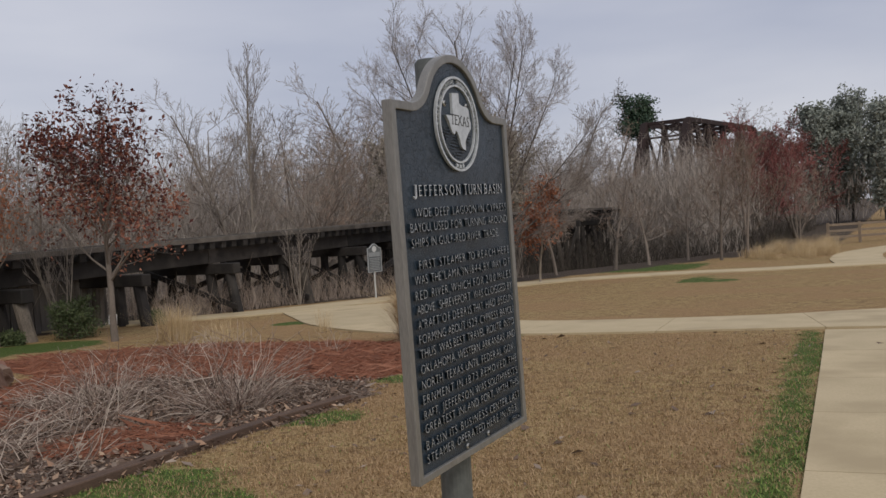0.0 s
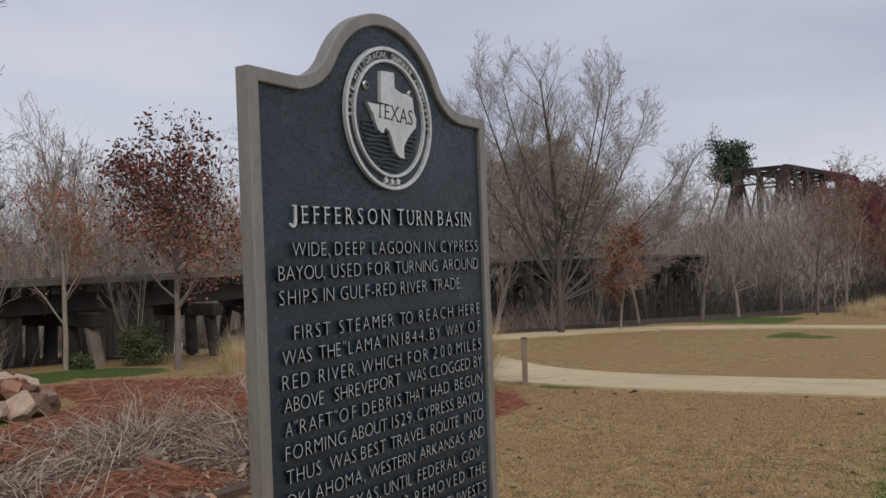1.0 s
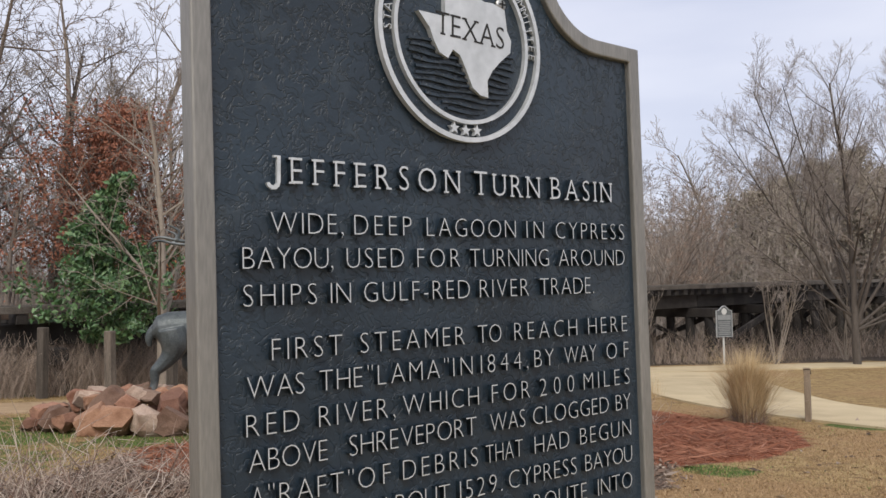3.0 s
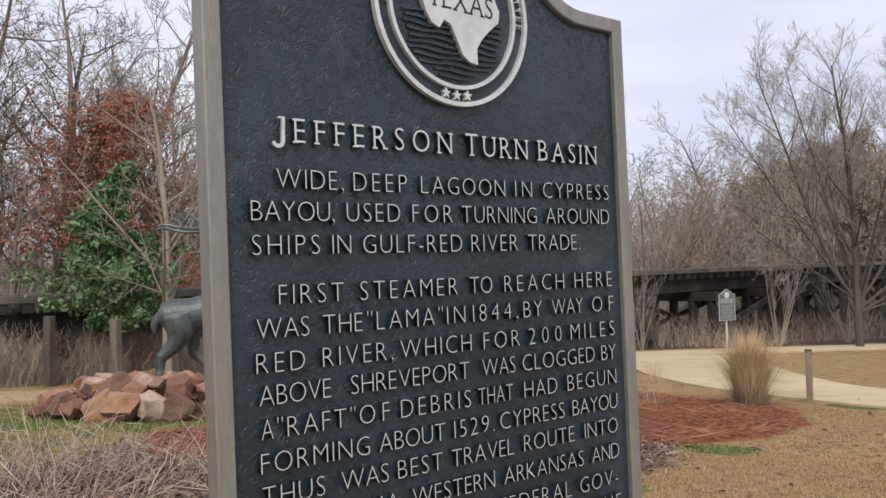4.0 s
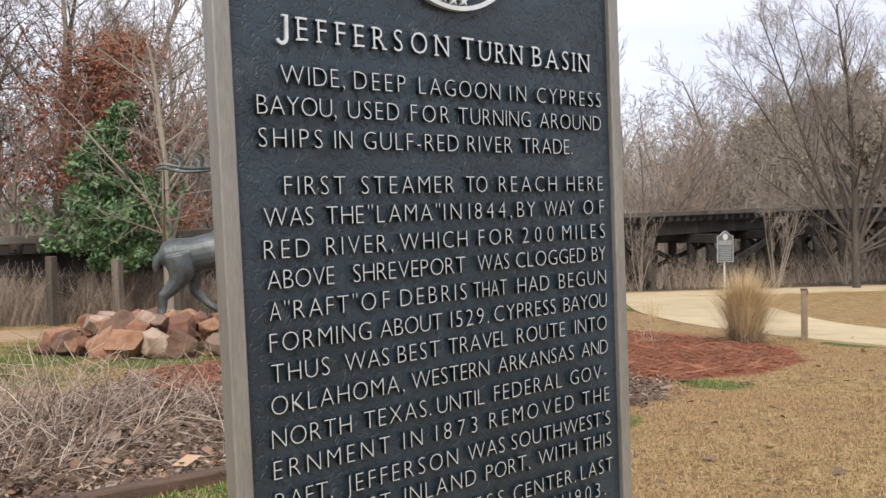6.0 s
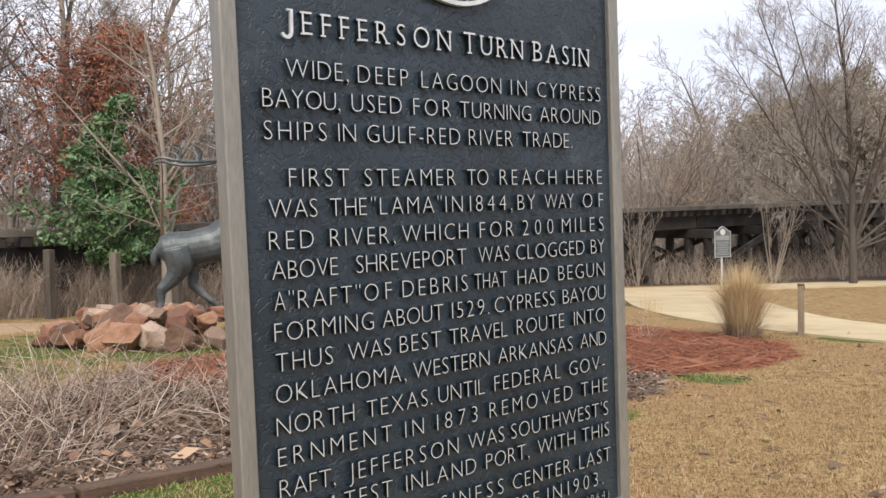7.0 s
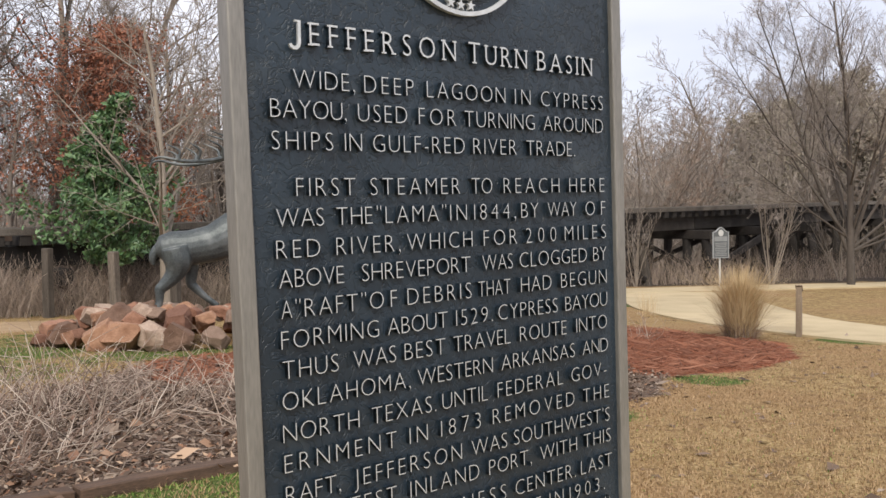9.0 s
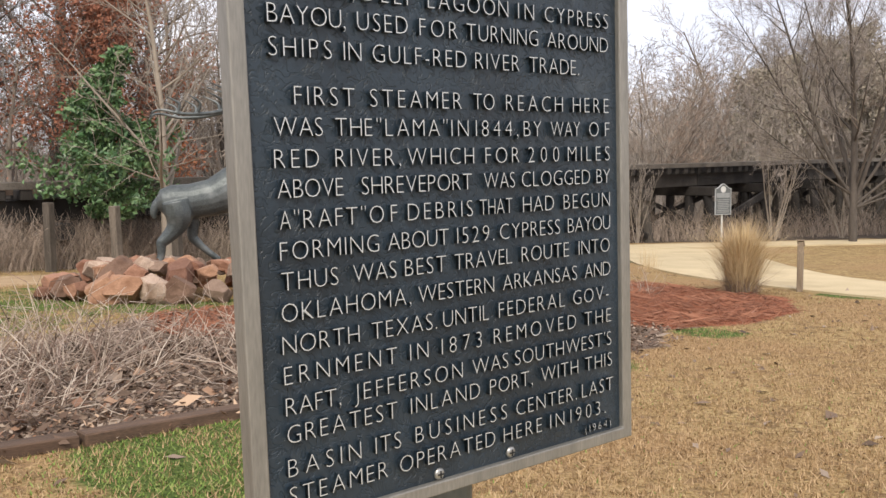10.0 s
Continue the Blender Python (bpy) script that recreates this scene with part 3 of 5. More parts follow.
def build_screw(parent, x, y, z):
    bm = bmesh.new()
    bmesh.ops.create_uvsphere(bm, u_segments=16, v_segments=8, radius=0.0085, matrix=Matrix.Translation((x, y, z)) @ Matrix.Diagonal((1, 0.5, 1, 1)))
    s = part("screw", bm, M_SCREW, parent, "bright cross-head screw", True)
    bm = box((0.010, 0.001, 0.002), Matrix.Translation((x, y - 0.0044, z)))
    add_box(bm, (0.002, 0.001, 0.010), Matrix.Translation((x, y - 0.0044, z)))
    part("slot", bm, M_DARK, s)


def build_marker():
    root = thing("historical_marker", "dark cast aluminium historical marker with raised lettering on a post", "historical marker")
    part("frame", ring_solid(plate_outline(), plate_outline(0.0215), 0.0, 0.027), M_RIM, root, "weathered grey aluminium rim")
    bm = outline_solid(plate_outline(0.021), 0.0085, 0.022)
    part("panel", bm, M_PANEL, root, "dark green-black enamelled panel")
    # bevel on the frame
    fr = root.children[0]
    bv = fr.modifiers.new("worn", "BEVEL")
    bv.width, bv.segments, bv.limit_method, bv.angle_limit = 0.0022, 2, "ANGLE", radians(40)
    # post
    bm = log((0.02, 0.083, gz(0, 0) - 0.35), (0.02, 0.083, 1.995), 0.044, 0.044, 24)
    bmesh.ops.bevel(bm, geom=[e for e in bm.edges if abs(e.verts[0].co.z - 1.995) < 1e-4 and abs(e.verts[1].co.z - 1.995) < 1e-4], offset=0.006, segments=2, affect="EDGES")
    part("post", bm, M_POST, root, "round grey metal post")
    for z in (1.15, 1.70):
        part("bracket", box((0.16, 0.018, 0.05), pose(0.02, 0.031, z), 0.004), M_POST, root)
    # seal
    cx, cz = 0.001, 1.809
    seal = part("seal", outline_solid(circle(cx, cz, 0.126), 0.0045, 0.010), M_PANEL, root, "round cast seal with a raised state map")
    part("outer_ring", ring_solid(circle(cx, cz, 0.1275), circle(cx, cz, 0.1215), -0.0015, 0.006), M_LETTER, seal)
    part("inner_ring", ring_solid(circle(cx, cz, 0.1055), circle(cx, cz, 0.1005), -0.0015, 0.006), M_LETTER, seal)
    rnd = random.Random(4)
    for i in range(11):
        z = cz - 0.012 - i * 0.0078
        half = math.sqrt(max(0.0, 0.098 ** 2 - (z - cz) ** 2)) * rnd.uniform(0.82, 0.97)
        if i > 8:
            half *= 0.75
        pts, k = [], 16
        for s in range(k + 1):
            x = -half + 2 * half * s / k
            pts.append((cx + x, z + 0.0016 + 0.0012 * math.sin(x * 90 + i)))
        for s in range(k, -1, -1):
            x = -half + 2 * half * s / k
            pts.append((cx + x, z - 0.0016 + 0.0012 * math.sin(x * 90 + i + 0.4)))
        part("wave", outline_solid(pts, 0.0012, 0.006), M_PANEL, seal)
    state = [(-0.030, 0.083), (0.010, 0.086), (0.011, 0.058), (0.022, 0.054), (0.034, 0.051), (0.047, 0.052), (0.060, 0.049), (0.068, 0.047), (0.072, 0.020), (0.079, 0.008),
             (0.077, -0.008), (0.060, -0.022), (0.046, -0.036), (0.037, -0.050), (0.038, -0.072), (0.024, -0.070), (0.012, -0.062), (0.002, -0.042), (-0.008, -0.024), (-0.019, -0.019),
             (-0.027, -0.031), (-0.040, -0.026), (-0.048, -0.014), (-0.055, 0.002), (-0.072, 0.020), (-0.031, 0.020)]
    part("state_map", outline_solid([(cx + x * 0.97 - 0.002, cz + z * 0.97) for x, z in state], -0.003, 0.006), M_LETTER, seal, "raised bare-metal map of the state")
    lettering("TEXAS", cx - 0.046, cx + 0.062, cz - 0.004, 0.027, seal, tilt=-0.02, front=-0.0036, deep=-0.002, serif=True, face=M_DARK)
    # ring lettering, letter by letter
    words = "STATE HISTORICAL SURVEY COMMITTEE"
    for i, ch in enumerate(words):
        if ch == " ":
            continue
        a = radians(183 - 186 * i / (len(words) - 1))
        me = text_mesh(ch, "ring_letter")
        lo, hi = mesh_bounds(me)
        s = 0.0112 / CAP
        wide = min(0.0105, (hi[0] - lo[0]) * s)
        for v in me.vertices:
            x, y, z = v.co
            lx = ((x - lo[0]) / max(1e-6, hi[0] - lo[0]) - 0.5) * wide
            ly = y * s + 0.1078
            v.co = (cx + lx * math.sin(a) + ly * math.cos(a), 0.0 if z > 0 else 0.006, cz - lx * math.cos(a) + ly * math.sin(a))
        me.materials.clear()
        me.materials.append(M_LETTER)
        part_mesh("ring_letter", me, seal)
    for k in (-1, 0, 1):
        a = radians(270 + 9 * k)
        part("star", outline_solid(star(cx + 0.1135 * math.cos(a), cz + 0.1135 * math.sin(a), 0.0078), -0.001, 0.006), M_LETTER, seal)
    # lettering, word by word
    panel = root.children[1]
    hook = [(-0.2465, 1.6142 + 0.0285), (-0.2465, 1.6160), (-0.2478, 1.6112), (-0.2515, 1.6078), (-0.2565, 1.6075), (-0.2605, 1.6098), (-0.2625, 1.6135), (-0.2592, 1.6148), (-0.2570, 1.6120), (-0.2535, 1.6115), (-0.2508, 1.6142), (-0.2505, 1.6180),
            (-0.2505, 1.6142 + 0.0263), (-0.2545, 1.6142 + 0.0263), (-0.2545, 1.6142 + 0.0285)]
    part("letter", outline_solid([(x - 0.0005, z) for x, z in hook], 0.0005, 0.004), M_LETTER, panel)
    for word, x0, x1 in (("EFFERSON", -0.235, -0.0085), ("TURN", 0.0145, 0.1255), ("BASIN", 0.147, 0.266)):
        lettering(word, x0, x1, 1.6185, 0.0272, panel, serif=True, squeeze=0.9, big_first=1.05 if len(word) in (4, 5) else 1.0)

    def line(z, *words):
        for word, x0, x1 in words:
            lettering(word, x0, x1, z, 0.0222, panel)

    line(1.5665, ("WIDE,", -0.258, -0.172), ("DEEP", -0.158, -0.081), ("LAGOON", -0.059, 0.082), ("IN", 0.101, 0.132), ("CYPRESS", 0.154, 0.291))
    line(1.5304, ("BAYOU,", -0.289, -0.185), ("USED", -0.168, -0.092), ("FOR", -0.073, -0.01), ("TURNING", 0.006, 0.14), ("AROUND", 0.159, 0.291))
    line(1.493, ("SHIPS", -0.288, -0.205), ("IN", -0.188, -0.163), ("GULF-RED", -0.146, 0.005), ("RIVER", 0.021, 0.103), ("TRADE.", 0.123, 0.226))
    line(1.438, ("FIRST", -0.257, -0.174), ("STEAMER", -0.151, -0.004), ("TO", 0.017, 0.055), ("REACH", 0.077, 0.191), ("HERE", 0.213, 0.293))
    line(1.4018, ("WAS", -0.284, -0.22), ("THE", -0.202, -0.149), ('"LAMA"', -0.142, -0.029), ("IN", -0.022, 0.0075), ("1844,", 0.021, 0.1), ("BY", 0.111, 0.146), ("WAY", 0.166, 0.228), ("OF", 0.249, 0.295))
    line(1.3647, ("RED", -0.285, -0.226), ("RIVER,", -0.203, -0.106), ("WHICH", -0.095, 0.017), ("FOR", 0.038, 0.102), ("200", 0.12, 0.183), ("MILES", 0.202, 0.296))
    line(1.3297, ("ABOVE", -0.282, -0.193), ("SHREVEPORT", -0.166, 0.013), ("WAS", 0.035, 0.093), ("CLOGGED", 0.107, 0.251), ("BY", 0.266, 0.297))
    line(1.2933, ("A", -0.28, -0.266), ('"RAFT"', -0.261, -0.161), ("OF", -0.155, -0.113), ("DEBRIS", -0.096, 0.014), ("THAT", 0.027, 0.088), ("HAD", 0.109, 0.172), ("BEGUN", 0.193, 0.297))
    line(1.2571, ("FORMING", -0.281, -0.142), ("ABOUT", -0.128, -0.029), ("1529.", -0.014, 0.053), ("CYPRESS", 0.064, 0.185), ("BAYOU", 0.202, 0.298))
    line(1.2214, ("THUS", -0.28, -0.203), ("WAS", -0.181, -0.116), ("BEST", -0.102, -0.034), ("TRAVEL", -0.019, 0.087), ("ROUTE", 0.106, 0.204), ("INTO", 0.226, 0.297))
    line(1.1842, ("OKLAHOMA,", -0.281, -0.093), ("WESTERN", -0.081, 0.052), ("ARKANSAS", 0.069, 0.222), ("AND", 0.24, 0.299))
    line(1.1458, ("NORTH", -0.281, -0.174), ("TEXAS.", -0.155, -0.051), ("UNTIL", -0.04, 0.042), ("FEDERAL", 0.061, 0.195), ("GOV-", 0.214, 0.295))
    line(1.1093, ("ERNMENT", -0.28, -0.117), ("IN", -0.096, -0.066), ("1873", -0.043, 0.028), ("REMOVED", 0.051, 0.22), ("THE", 0.24, 0.301))
    line(1.0716, ("RAFT,", -0.279, -0.203), ("JEFFERSON", -0.183, -0.007), ("WAS", 0.011, 0.078), ("SOUTHWEST'S", 0.092, 0.302))
    line(1.0377, ("GREATEST", -0.278, -0.118), ("INLAND", -0.096, 0.024), ("PORT,", 0.043, 0.127), ("WITH", 0.145, 0.225), ("THIS", 0.241, 0.304))
    line(0.997, ("BASIN", -0.278, -0.175), ("ITS", -0.153, -0.113), ("BUSINESS", -0.089, 0.075), ("CENTER.", 0.094, 0.222), ("LAST", 0.234, 0.307))
    line(0.9626, ("STEAMER", -0.277, -0.135), ("OPERATED", -0.115, 0.052), ("HERE", 0.069, 0.146), ("IN", 0.164, 0.194), ("1903.", 0.208, 0.289))
    lettering("(1964)", 0.242, 0.302, 0.939, 0.012, panel)
    for x, z in ((-0.046, 0.943), (0.087, 0.945)):
        build_screw(root, x, 0.0065, z)
    for x, z in ((-0.068, 1.859), (0.063, 1.862)):
        build_screw(root, x, 0.0025, z)
    return root


build_marker()


# ---- railway trestle and truss ----
BRIDGE_Y = 20.7


def deck_z(x):
    return 1.22 + 0.0155 * min(x, 45.0)


def build_trestle():
    root = thing("railway_trestle", "old dark timber railway trestle with braced bents", "railway bridge")
    x0, x1 = -22.0, 87.0
    for y in (-0.95, -0.55, 0.55, 0.95):
        for a in np.arange(x0, x1, 8.4):
            b = min(a + 8.38, x1)
            part("stringer", beam((a, BRIDGE_Y + y, deck_z(a) - 0.62), (b, BRIDGE_Y + y, deck_z(b) - 0.62), 0.24, 0.5), M_TIMBER, root)
    for y in (-1.36, 1.36):
        for a in np.arange(x0, x1, 6.3):
            b = min(a + 6.28, x1)
            part("guard_timber", beam((a, BRIDGE_Y + y, deck_z(a) - 0.06), (b, BRIDGE_Y + y, deck_z(b) - 0.06), 0.2, 0.16), M_TIE, root)
    for y in (-0.72, 0.72):
        bm = beam((x0, BRIDGE_Y + y, deck_z(x0) - 0.05), (x1, BRIDGE_Y + y, deck_z(x1) - 0.05), 0.075, 0.13)
        part("rail", bm, M_RAIL, root, "rusted steel rail")
    tie = flat("tie", box((0.24, 2.75, 0.22), None, 0.01), M_TIMBER)
    rnd = random.Random(9)
    x = x0 + 0.3
    while x < x1 - 0.2:
        part_mesh("tie", tie, root, pose(x, BRIDGE_Y + rnd.uniform(-0.06, 0.06), deck_z(x) - 0.26, 0, 0, rnd.uniform(-1.5, 1.5)))
        x += 0.52 if x < 45 else 1.1
    k = 0
    for bx in np.arange(-19.3, 86, 3.95):
        k += 1
        zt = deck_z(bx) - 0.9
        bent = part("bent", beam((bx, BRIDGE_Y - 2.1, zt - 0.17), (bx, BRIDGE_Y + 2.1, zt - 0.17), 0.36, 0.36), M_TIMBER, root, "timber bent with leaning piles and cross braces")
        for y, lean in ((-1.75, -0.4), (-0.9, -0.12), (0.0, 0.0), (0.9, 0.12), (1.75, 0.4)):
            j = rnd.uniform(-0.1, 0.1)
            foot = gz(bx, BRIDGE_Y + y + lean) - 0.3
            part("column", log((bx + j, BRIDGE_Y + y + lean, foot), (bx, BRIDGE_Y + y, zt - 0.33), 0.19, 0.17), M_PILE if rnd.random() < 0.35 else M_TIMBER, bent)
        zb = gz(bx, BRIDGE_Y) + 0.25
        for s, dx in ((1, -0.24), (-1, 0.24)) if zt - zb > 1.35 else ():
            part("brace", beam((bx + dx, BRIDGE_Y - 2.2 * s, zb), (bx + dx, BRIDGE_Y + 1.9 * s, zt - 0.2), 0.08, 0.18), M_TIMBER, bent)
        if k % 3 == 1 and bx > 18:
            part("brace", beam((bx, BRIDGE_Y - 1.9, zb + 0.2), (bx + 3.95, BRIDGE_Y - 1.9, zt - 0.3), 0.1, 0.26), M_TIMBER, bent)
    return root


def build_board_walls():
    """Grey plank bulkheads between bents under the low end of the trestle."""
    rnd = random.Random(3)
    for xa, xb, top in ((-6, -2.6, 0.75), (-1.2, 3.2, 0.5), (3.9, 7.3, 0.72), (9.6, 11.8, 0.68), (13.0, 17.0, 0.62)):
        root = thing("plank_bulkhead", "grey weathered plank bulkhead under the trestle", "retaining wall", group="bulkheads under the trestle")
        x = xa
        while x < xb:
            w = rnd.uniform(0.2, 0.3)
            zt = top + rnd.uniform(-0.12, 0.08)
            zb = gz(x, BRIDGE_Y + 0.6) - 0.2
            part("plank", box((w - 0.015, 0.06, zt - zb), pose(x + w / 2, BRIDGE_Y + 0.6 + rnd.uniform(-0.03, 0.03), (zt + zb) / 2, 0, rnd.uniform(-1, 1), 0), 0.006), M_BOARD, root)
            x += w
        part("rail_beam", beam((xa, BRIDGE_Y + 0.68, 0.2), (xb, BRIDGE_Y + 0.68, 0.2), 0.1, 0.16), M_BOARD, root)


def build_truss():
    root = thing("truss_bridge", "rust-brown steel railway truss span above the trees", "truss bridge", pose(88.4, 19.8, 2.0, 0, 0, -10.5))
    L, W, H, n = 19.5, 4.7, 8.5, 4
    step = L / n
    for y in (-W / 2, W / 2):
        part("bottom_chord", beam((-4, y, 0), (L + 5, y, 0), 0.4, 0.5), M_RUST, root)
        part("top_chord", beam((0, y, H), (L, y, H), 0.45, 0.5), M_RUST, root)
        part("end_post", beam((-4.2, y, 0), (0, y, H), 0.75, 0.6), M_RUST, root)
        part("end_post", beam((L + 4.2, y, 0), (L, y, H), 0.75, 0.6), M_RUST, root)
        for i in range(n + 1):
            part("upright", beam((i * step, y, 0), (i * step, y, H), 0.6, 0.45), M_RUST, root)
            if i < n:
                part("diagonal", beam((i * step, y, H), ((i + 1) * step, y, 0), 0.22, 0.2), M_RUST, root)
                part("diagonal", beam((i * step, y, 0), ((i + 1) * step, y, H), 0.14, 0.14), M_RUST, root)
    for i in range(n + 1):
        part("top_strut", beam((i * step, -W / 2, H), (i * step, W / 2, H), 0.25, 0.35), M_RUST, root)
        part("top_strut", beam((i * step, -W / 2, H - 1.5), (i * step, W / 2, H - 1.5), 0.15, 0.2), M_RUST, root)
        for s in (1, -1):
            part("sway_brace", beam((i * step, -W / 2 * s, H), (i * step, 0, H - 1.5), 0.1, 0.1), M_RUST, root)
            if i < n:
                part("lateral", beam((i * step, -W / 2 * s, H), ((i + 1) * step, W / 2 * s, H), 0.1, 0.1), M_RUST, root)
    part("deck", box((L + 9, 3.2, 0.3), pose(L / 2 + 0.5, 0, 0.0)), M_RUST, root)
    pier = thing("bridge_pier", "tapered round concrete pier under the truss", "bridge pier", pose(86.0, 18.9, 0))
    bm = log((0, 0, -6.0), (0, 0, 0.35), 1.25, 0.75, 20)
    part("shaft", bm, M_PIER, pier, "", True)
    part("cap", log((0, 0, 0.35), (0, 0, 0.75), 0.95, 0.95, 20), M_PIER, pier)


def build_end_posts():
    """Pale squared posts along the low end of the trestle."""
    for x, y, h, a in ((3.86, 17.85, 1.42, 0.5), (4.97, 17.1, 1.36, -1.5), (6.0, 16.5, 1.2, 0.8)):
        ob = new("timber_post", flat("timber_post", box((0.17, 0.17, h + 0.3), pose(0, 0, h / 2 - 0.15), 0.015), M_PILE))
        ob.matrix_basis = pose(x, y, gz(x, y), 0, a, 30)
        tagged(ob, "weathered squared timber post before the trestle", "wooden post", "posts before the trestle")


build_trestle()
build_end_posts()
build_board_walls()
build_truss()


# ---- trees ----
def tubes(paths, name, material_):
    """Tapered tubes along paths of (point, radius), each with its own count of sides."""
    verts, faces = [], []
    for pts, sides in paths:
        base = len(verts)
        k = len(pts)
        if sides == 1:                                   # the finest twigs: one sliver each
            (p, r), (q, _) = pts[0], pts[-1]
            u = (q - p).orthogonal().normalized() * r
            verts += [tuple(p - u), tuple(p + u), tuple(q)]
            faces.append((base, base + 1, base + 2))
            continue
        for i, (p, r) in enumerate(pts):
            a = pts[max(0, i - 1)][0]
            b = pts[min(k - 1, i + 1)][0]
            d = (b - a)
            d.normalize()
            u = d.orthogonal().normalized()
            v = d.cross(u)
            for s in range(sides):
                t = 2 * math.pi * s / sides
                q = p + (u * math.cos(t) + v * math.sin(t)) * r
                verts.append((q.x, q.y, q.z))
        for i in range(k - 1):
            for s in range(sides):
                o, w = base + i * sides, (s + 1) % sides
                faces.append((o + s, o + w, o + sides + w, o + sides + s))
    return mesh_of(name, verts, faces, material_, True)


def grow(seed, height, radius, levels, ratio=0.55, angle=45, lift=0.25, first=0.25, stems=1, wobble=0.12, counts=(14, 7, 6, 4), thin=0.006, lead=1.0, ways=()):
    """The branches of a bare tree: a list per level of paths of (point, radius)."""
    rnd = random.Random(seed)
    out = [[] for _ in range(levels)]

    def branch(start, way, length, r, level, sub):
        k = (7, 5, 4, 2, 1)[min(level, 4)]
        pts, p, d = [(start.copy(), r)], start.copy(), way.copy()
        for i in range(k):
            jit = Vector((rnd.gauss(0, 1), rnd.gauss(0, 1), rnd.gauss(0, 0.7))) * wobble * (0.45 if level == 0 else 1)
            d = (d + jit + Vector((0, 0, lift * (0.35 if level else 0.12)))).normalized()
            p = p + d * (length / k)
            pts.append((p.copy(), max(thin * 0.6, r * (1 - 0.82 * (i + 1) / k))))
        out[level].append(pts)
        if level + 1 >= levels:
            return
        n = counts[min(level, len(counts) - 1)]
        n = max(2, int(n * sub * rnd.uniform(0.8, 1.2)))
        lo = first if level == 0 else 0.2
        for c in range(n):
            f = lo + (1 - lo) * (c + rnd.random()) / n
            at = f * k
            i = min(k - 1, int(at))
            q = pts[i][0].lerp(pts[i + 1][0], at - i)
            axis = (pts[i + 1][0] - pts[i][0]).normalized()
            side = axis.orthogonal().normalized()
            side.rotate(Matrix.Rotation(rnd.uniform(0, 2 * math.pi), 3, axis))
            a = radians(angle * rnd.uniform(0.7, 1.25))
            w = (axis * math.cos(a) + side * math.sin(a)).normalized()
            ll = length * ratio * (1.05 - 0.62 * f) * rnd.uniform(0.75, 1.2) if level == 0 else length * 0.52 * (1.1 - 0.5 * f) * rnd.uniform(0.7, 1.2)
            rr = max(thin, pts[i][1] * (0.42 if level == 0 else 0.5))
            branch(q, w, ll, rr, level + 1, 1.0)

    for dx, dy, h, r, z in ways:
        branch(Vector((0, 0, z)), Vector((dx, dy, 1)).normalized(), h, r, 0, 1.0)
    for s in range(0 if ways else stems):
        a = 2 * math.pi * s / max(1, stems) + rnd.random()
        tilt = 0.0 if stems == 1 else rnd.uniform(0.12, 0.42)
        w = Vector((math.cos(a) * tilt, math.sin(a) * tilt, 1)).normalized()
        h = height * (1 if stems == 1 else rnd.uniform(0.75, 1.0)) * lead
        branch(Vector((math.cos(a), math.sin(a), 0)) * (0.0 if stems == 1 else radius * 0.7) + Vector((0, 0, -0.15)), w, h, radius if stems == 1 else radius * rnd.uniform(0.55, 0.9), 0, 1.0)
    return out


def leaf_mesh(name, tips, per, size, spread, material_, seed, droop=0.0, zrange=None):
    """Small folded leaves scattered round the twig ends."""
    r = np.random.RandomState(seed)
    pts = np.array([(p.x, p.y, p.z) for p in tips])
    if zrange:
        pts = pts[(pts[:, 2] > zrange[0]) & (pts[:, 2] < zrange[1])]
    pts = np.repeat(pts, per, axis=0)
    n = len(pts)
    c = pts + r.normal(0, spread, (n, 3))
    a = r.normal(0, 1, (n, 3))
    a[:, 2] -= droop
    a /= np.linalg.norm(a, axis=1)[:, None]
    b = np.cross(a, r.normal(0, 1, (n, 3)))
    b /= np.linalg.norm(b, axis=1)[:, None]
    up = np.cross(a, b)
    s = size * r.uniform(0.6, 1.3, (n, 1))
    v = np.stack([c - a * s, c + b * s * 0.5 + up * s * 0.18, c + a * s, c - b * s * 0.5 + up * s * 0.18], axis=1).reshape(-1, 3)
    f = np.arange(n * 4).reshape(-1, 4)
    f = np.concatenate([f[:, [0, 1, 2]], f[:, [0, 2, 3]]])
    return mesh_of(name, v.tolist(), f.tolist(), material_)


def tree_thing(name, label, category, at, levels, bark=M_BARK, twig=M_TWIG, leaves=(), group="", sides=(8, 5, 4, 3, 1), turn=0.0):
    root = thing(name, label, category, pose(at[0], at[1], gz(*at) if len(at) < 3 else at[2], 0, 0, turn), group)
    trunk = [(p, sides[0]) for p in levels[0]] + [(p, sides[1]) for p in (levels[1] if len(levels) > 1 else [])]
    part_mesh("trunk", tubes(trunk, "trunk", bark), root)
    crown = [(p, sides[min(i, 4)]) for i in range(2, len(levels)) for p in levels[i]]
    if crown:
        part_mesh("crown", tubes(crown, "crown", twig), root, None, "fine bare twigs")
    for nm, me in leaves:
        part_mesh(nm, me, root)
    return root


def tips_of(levels, from_level):
    return [p for lv in levels[from_level:] for path in lv for p, _ in path[1:]]


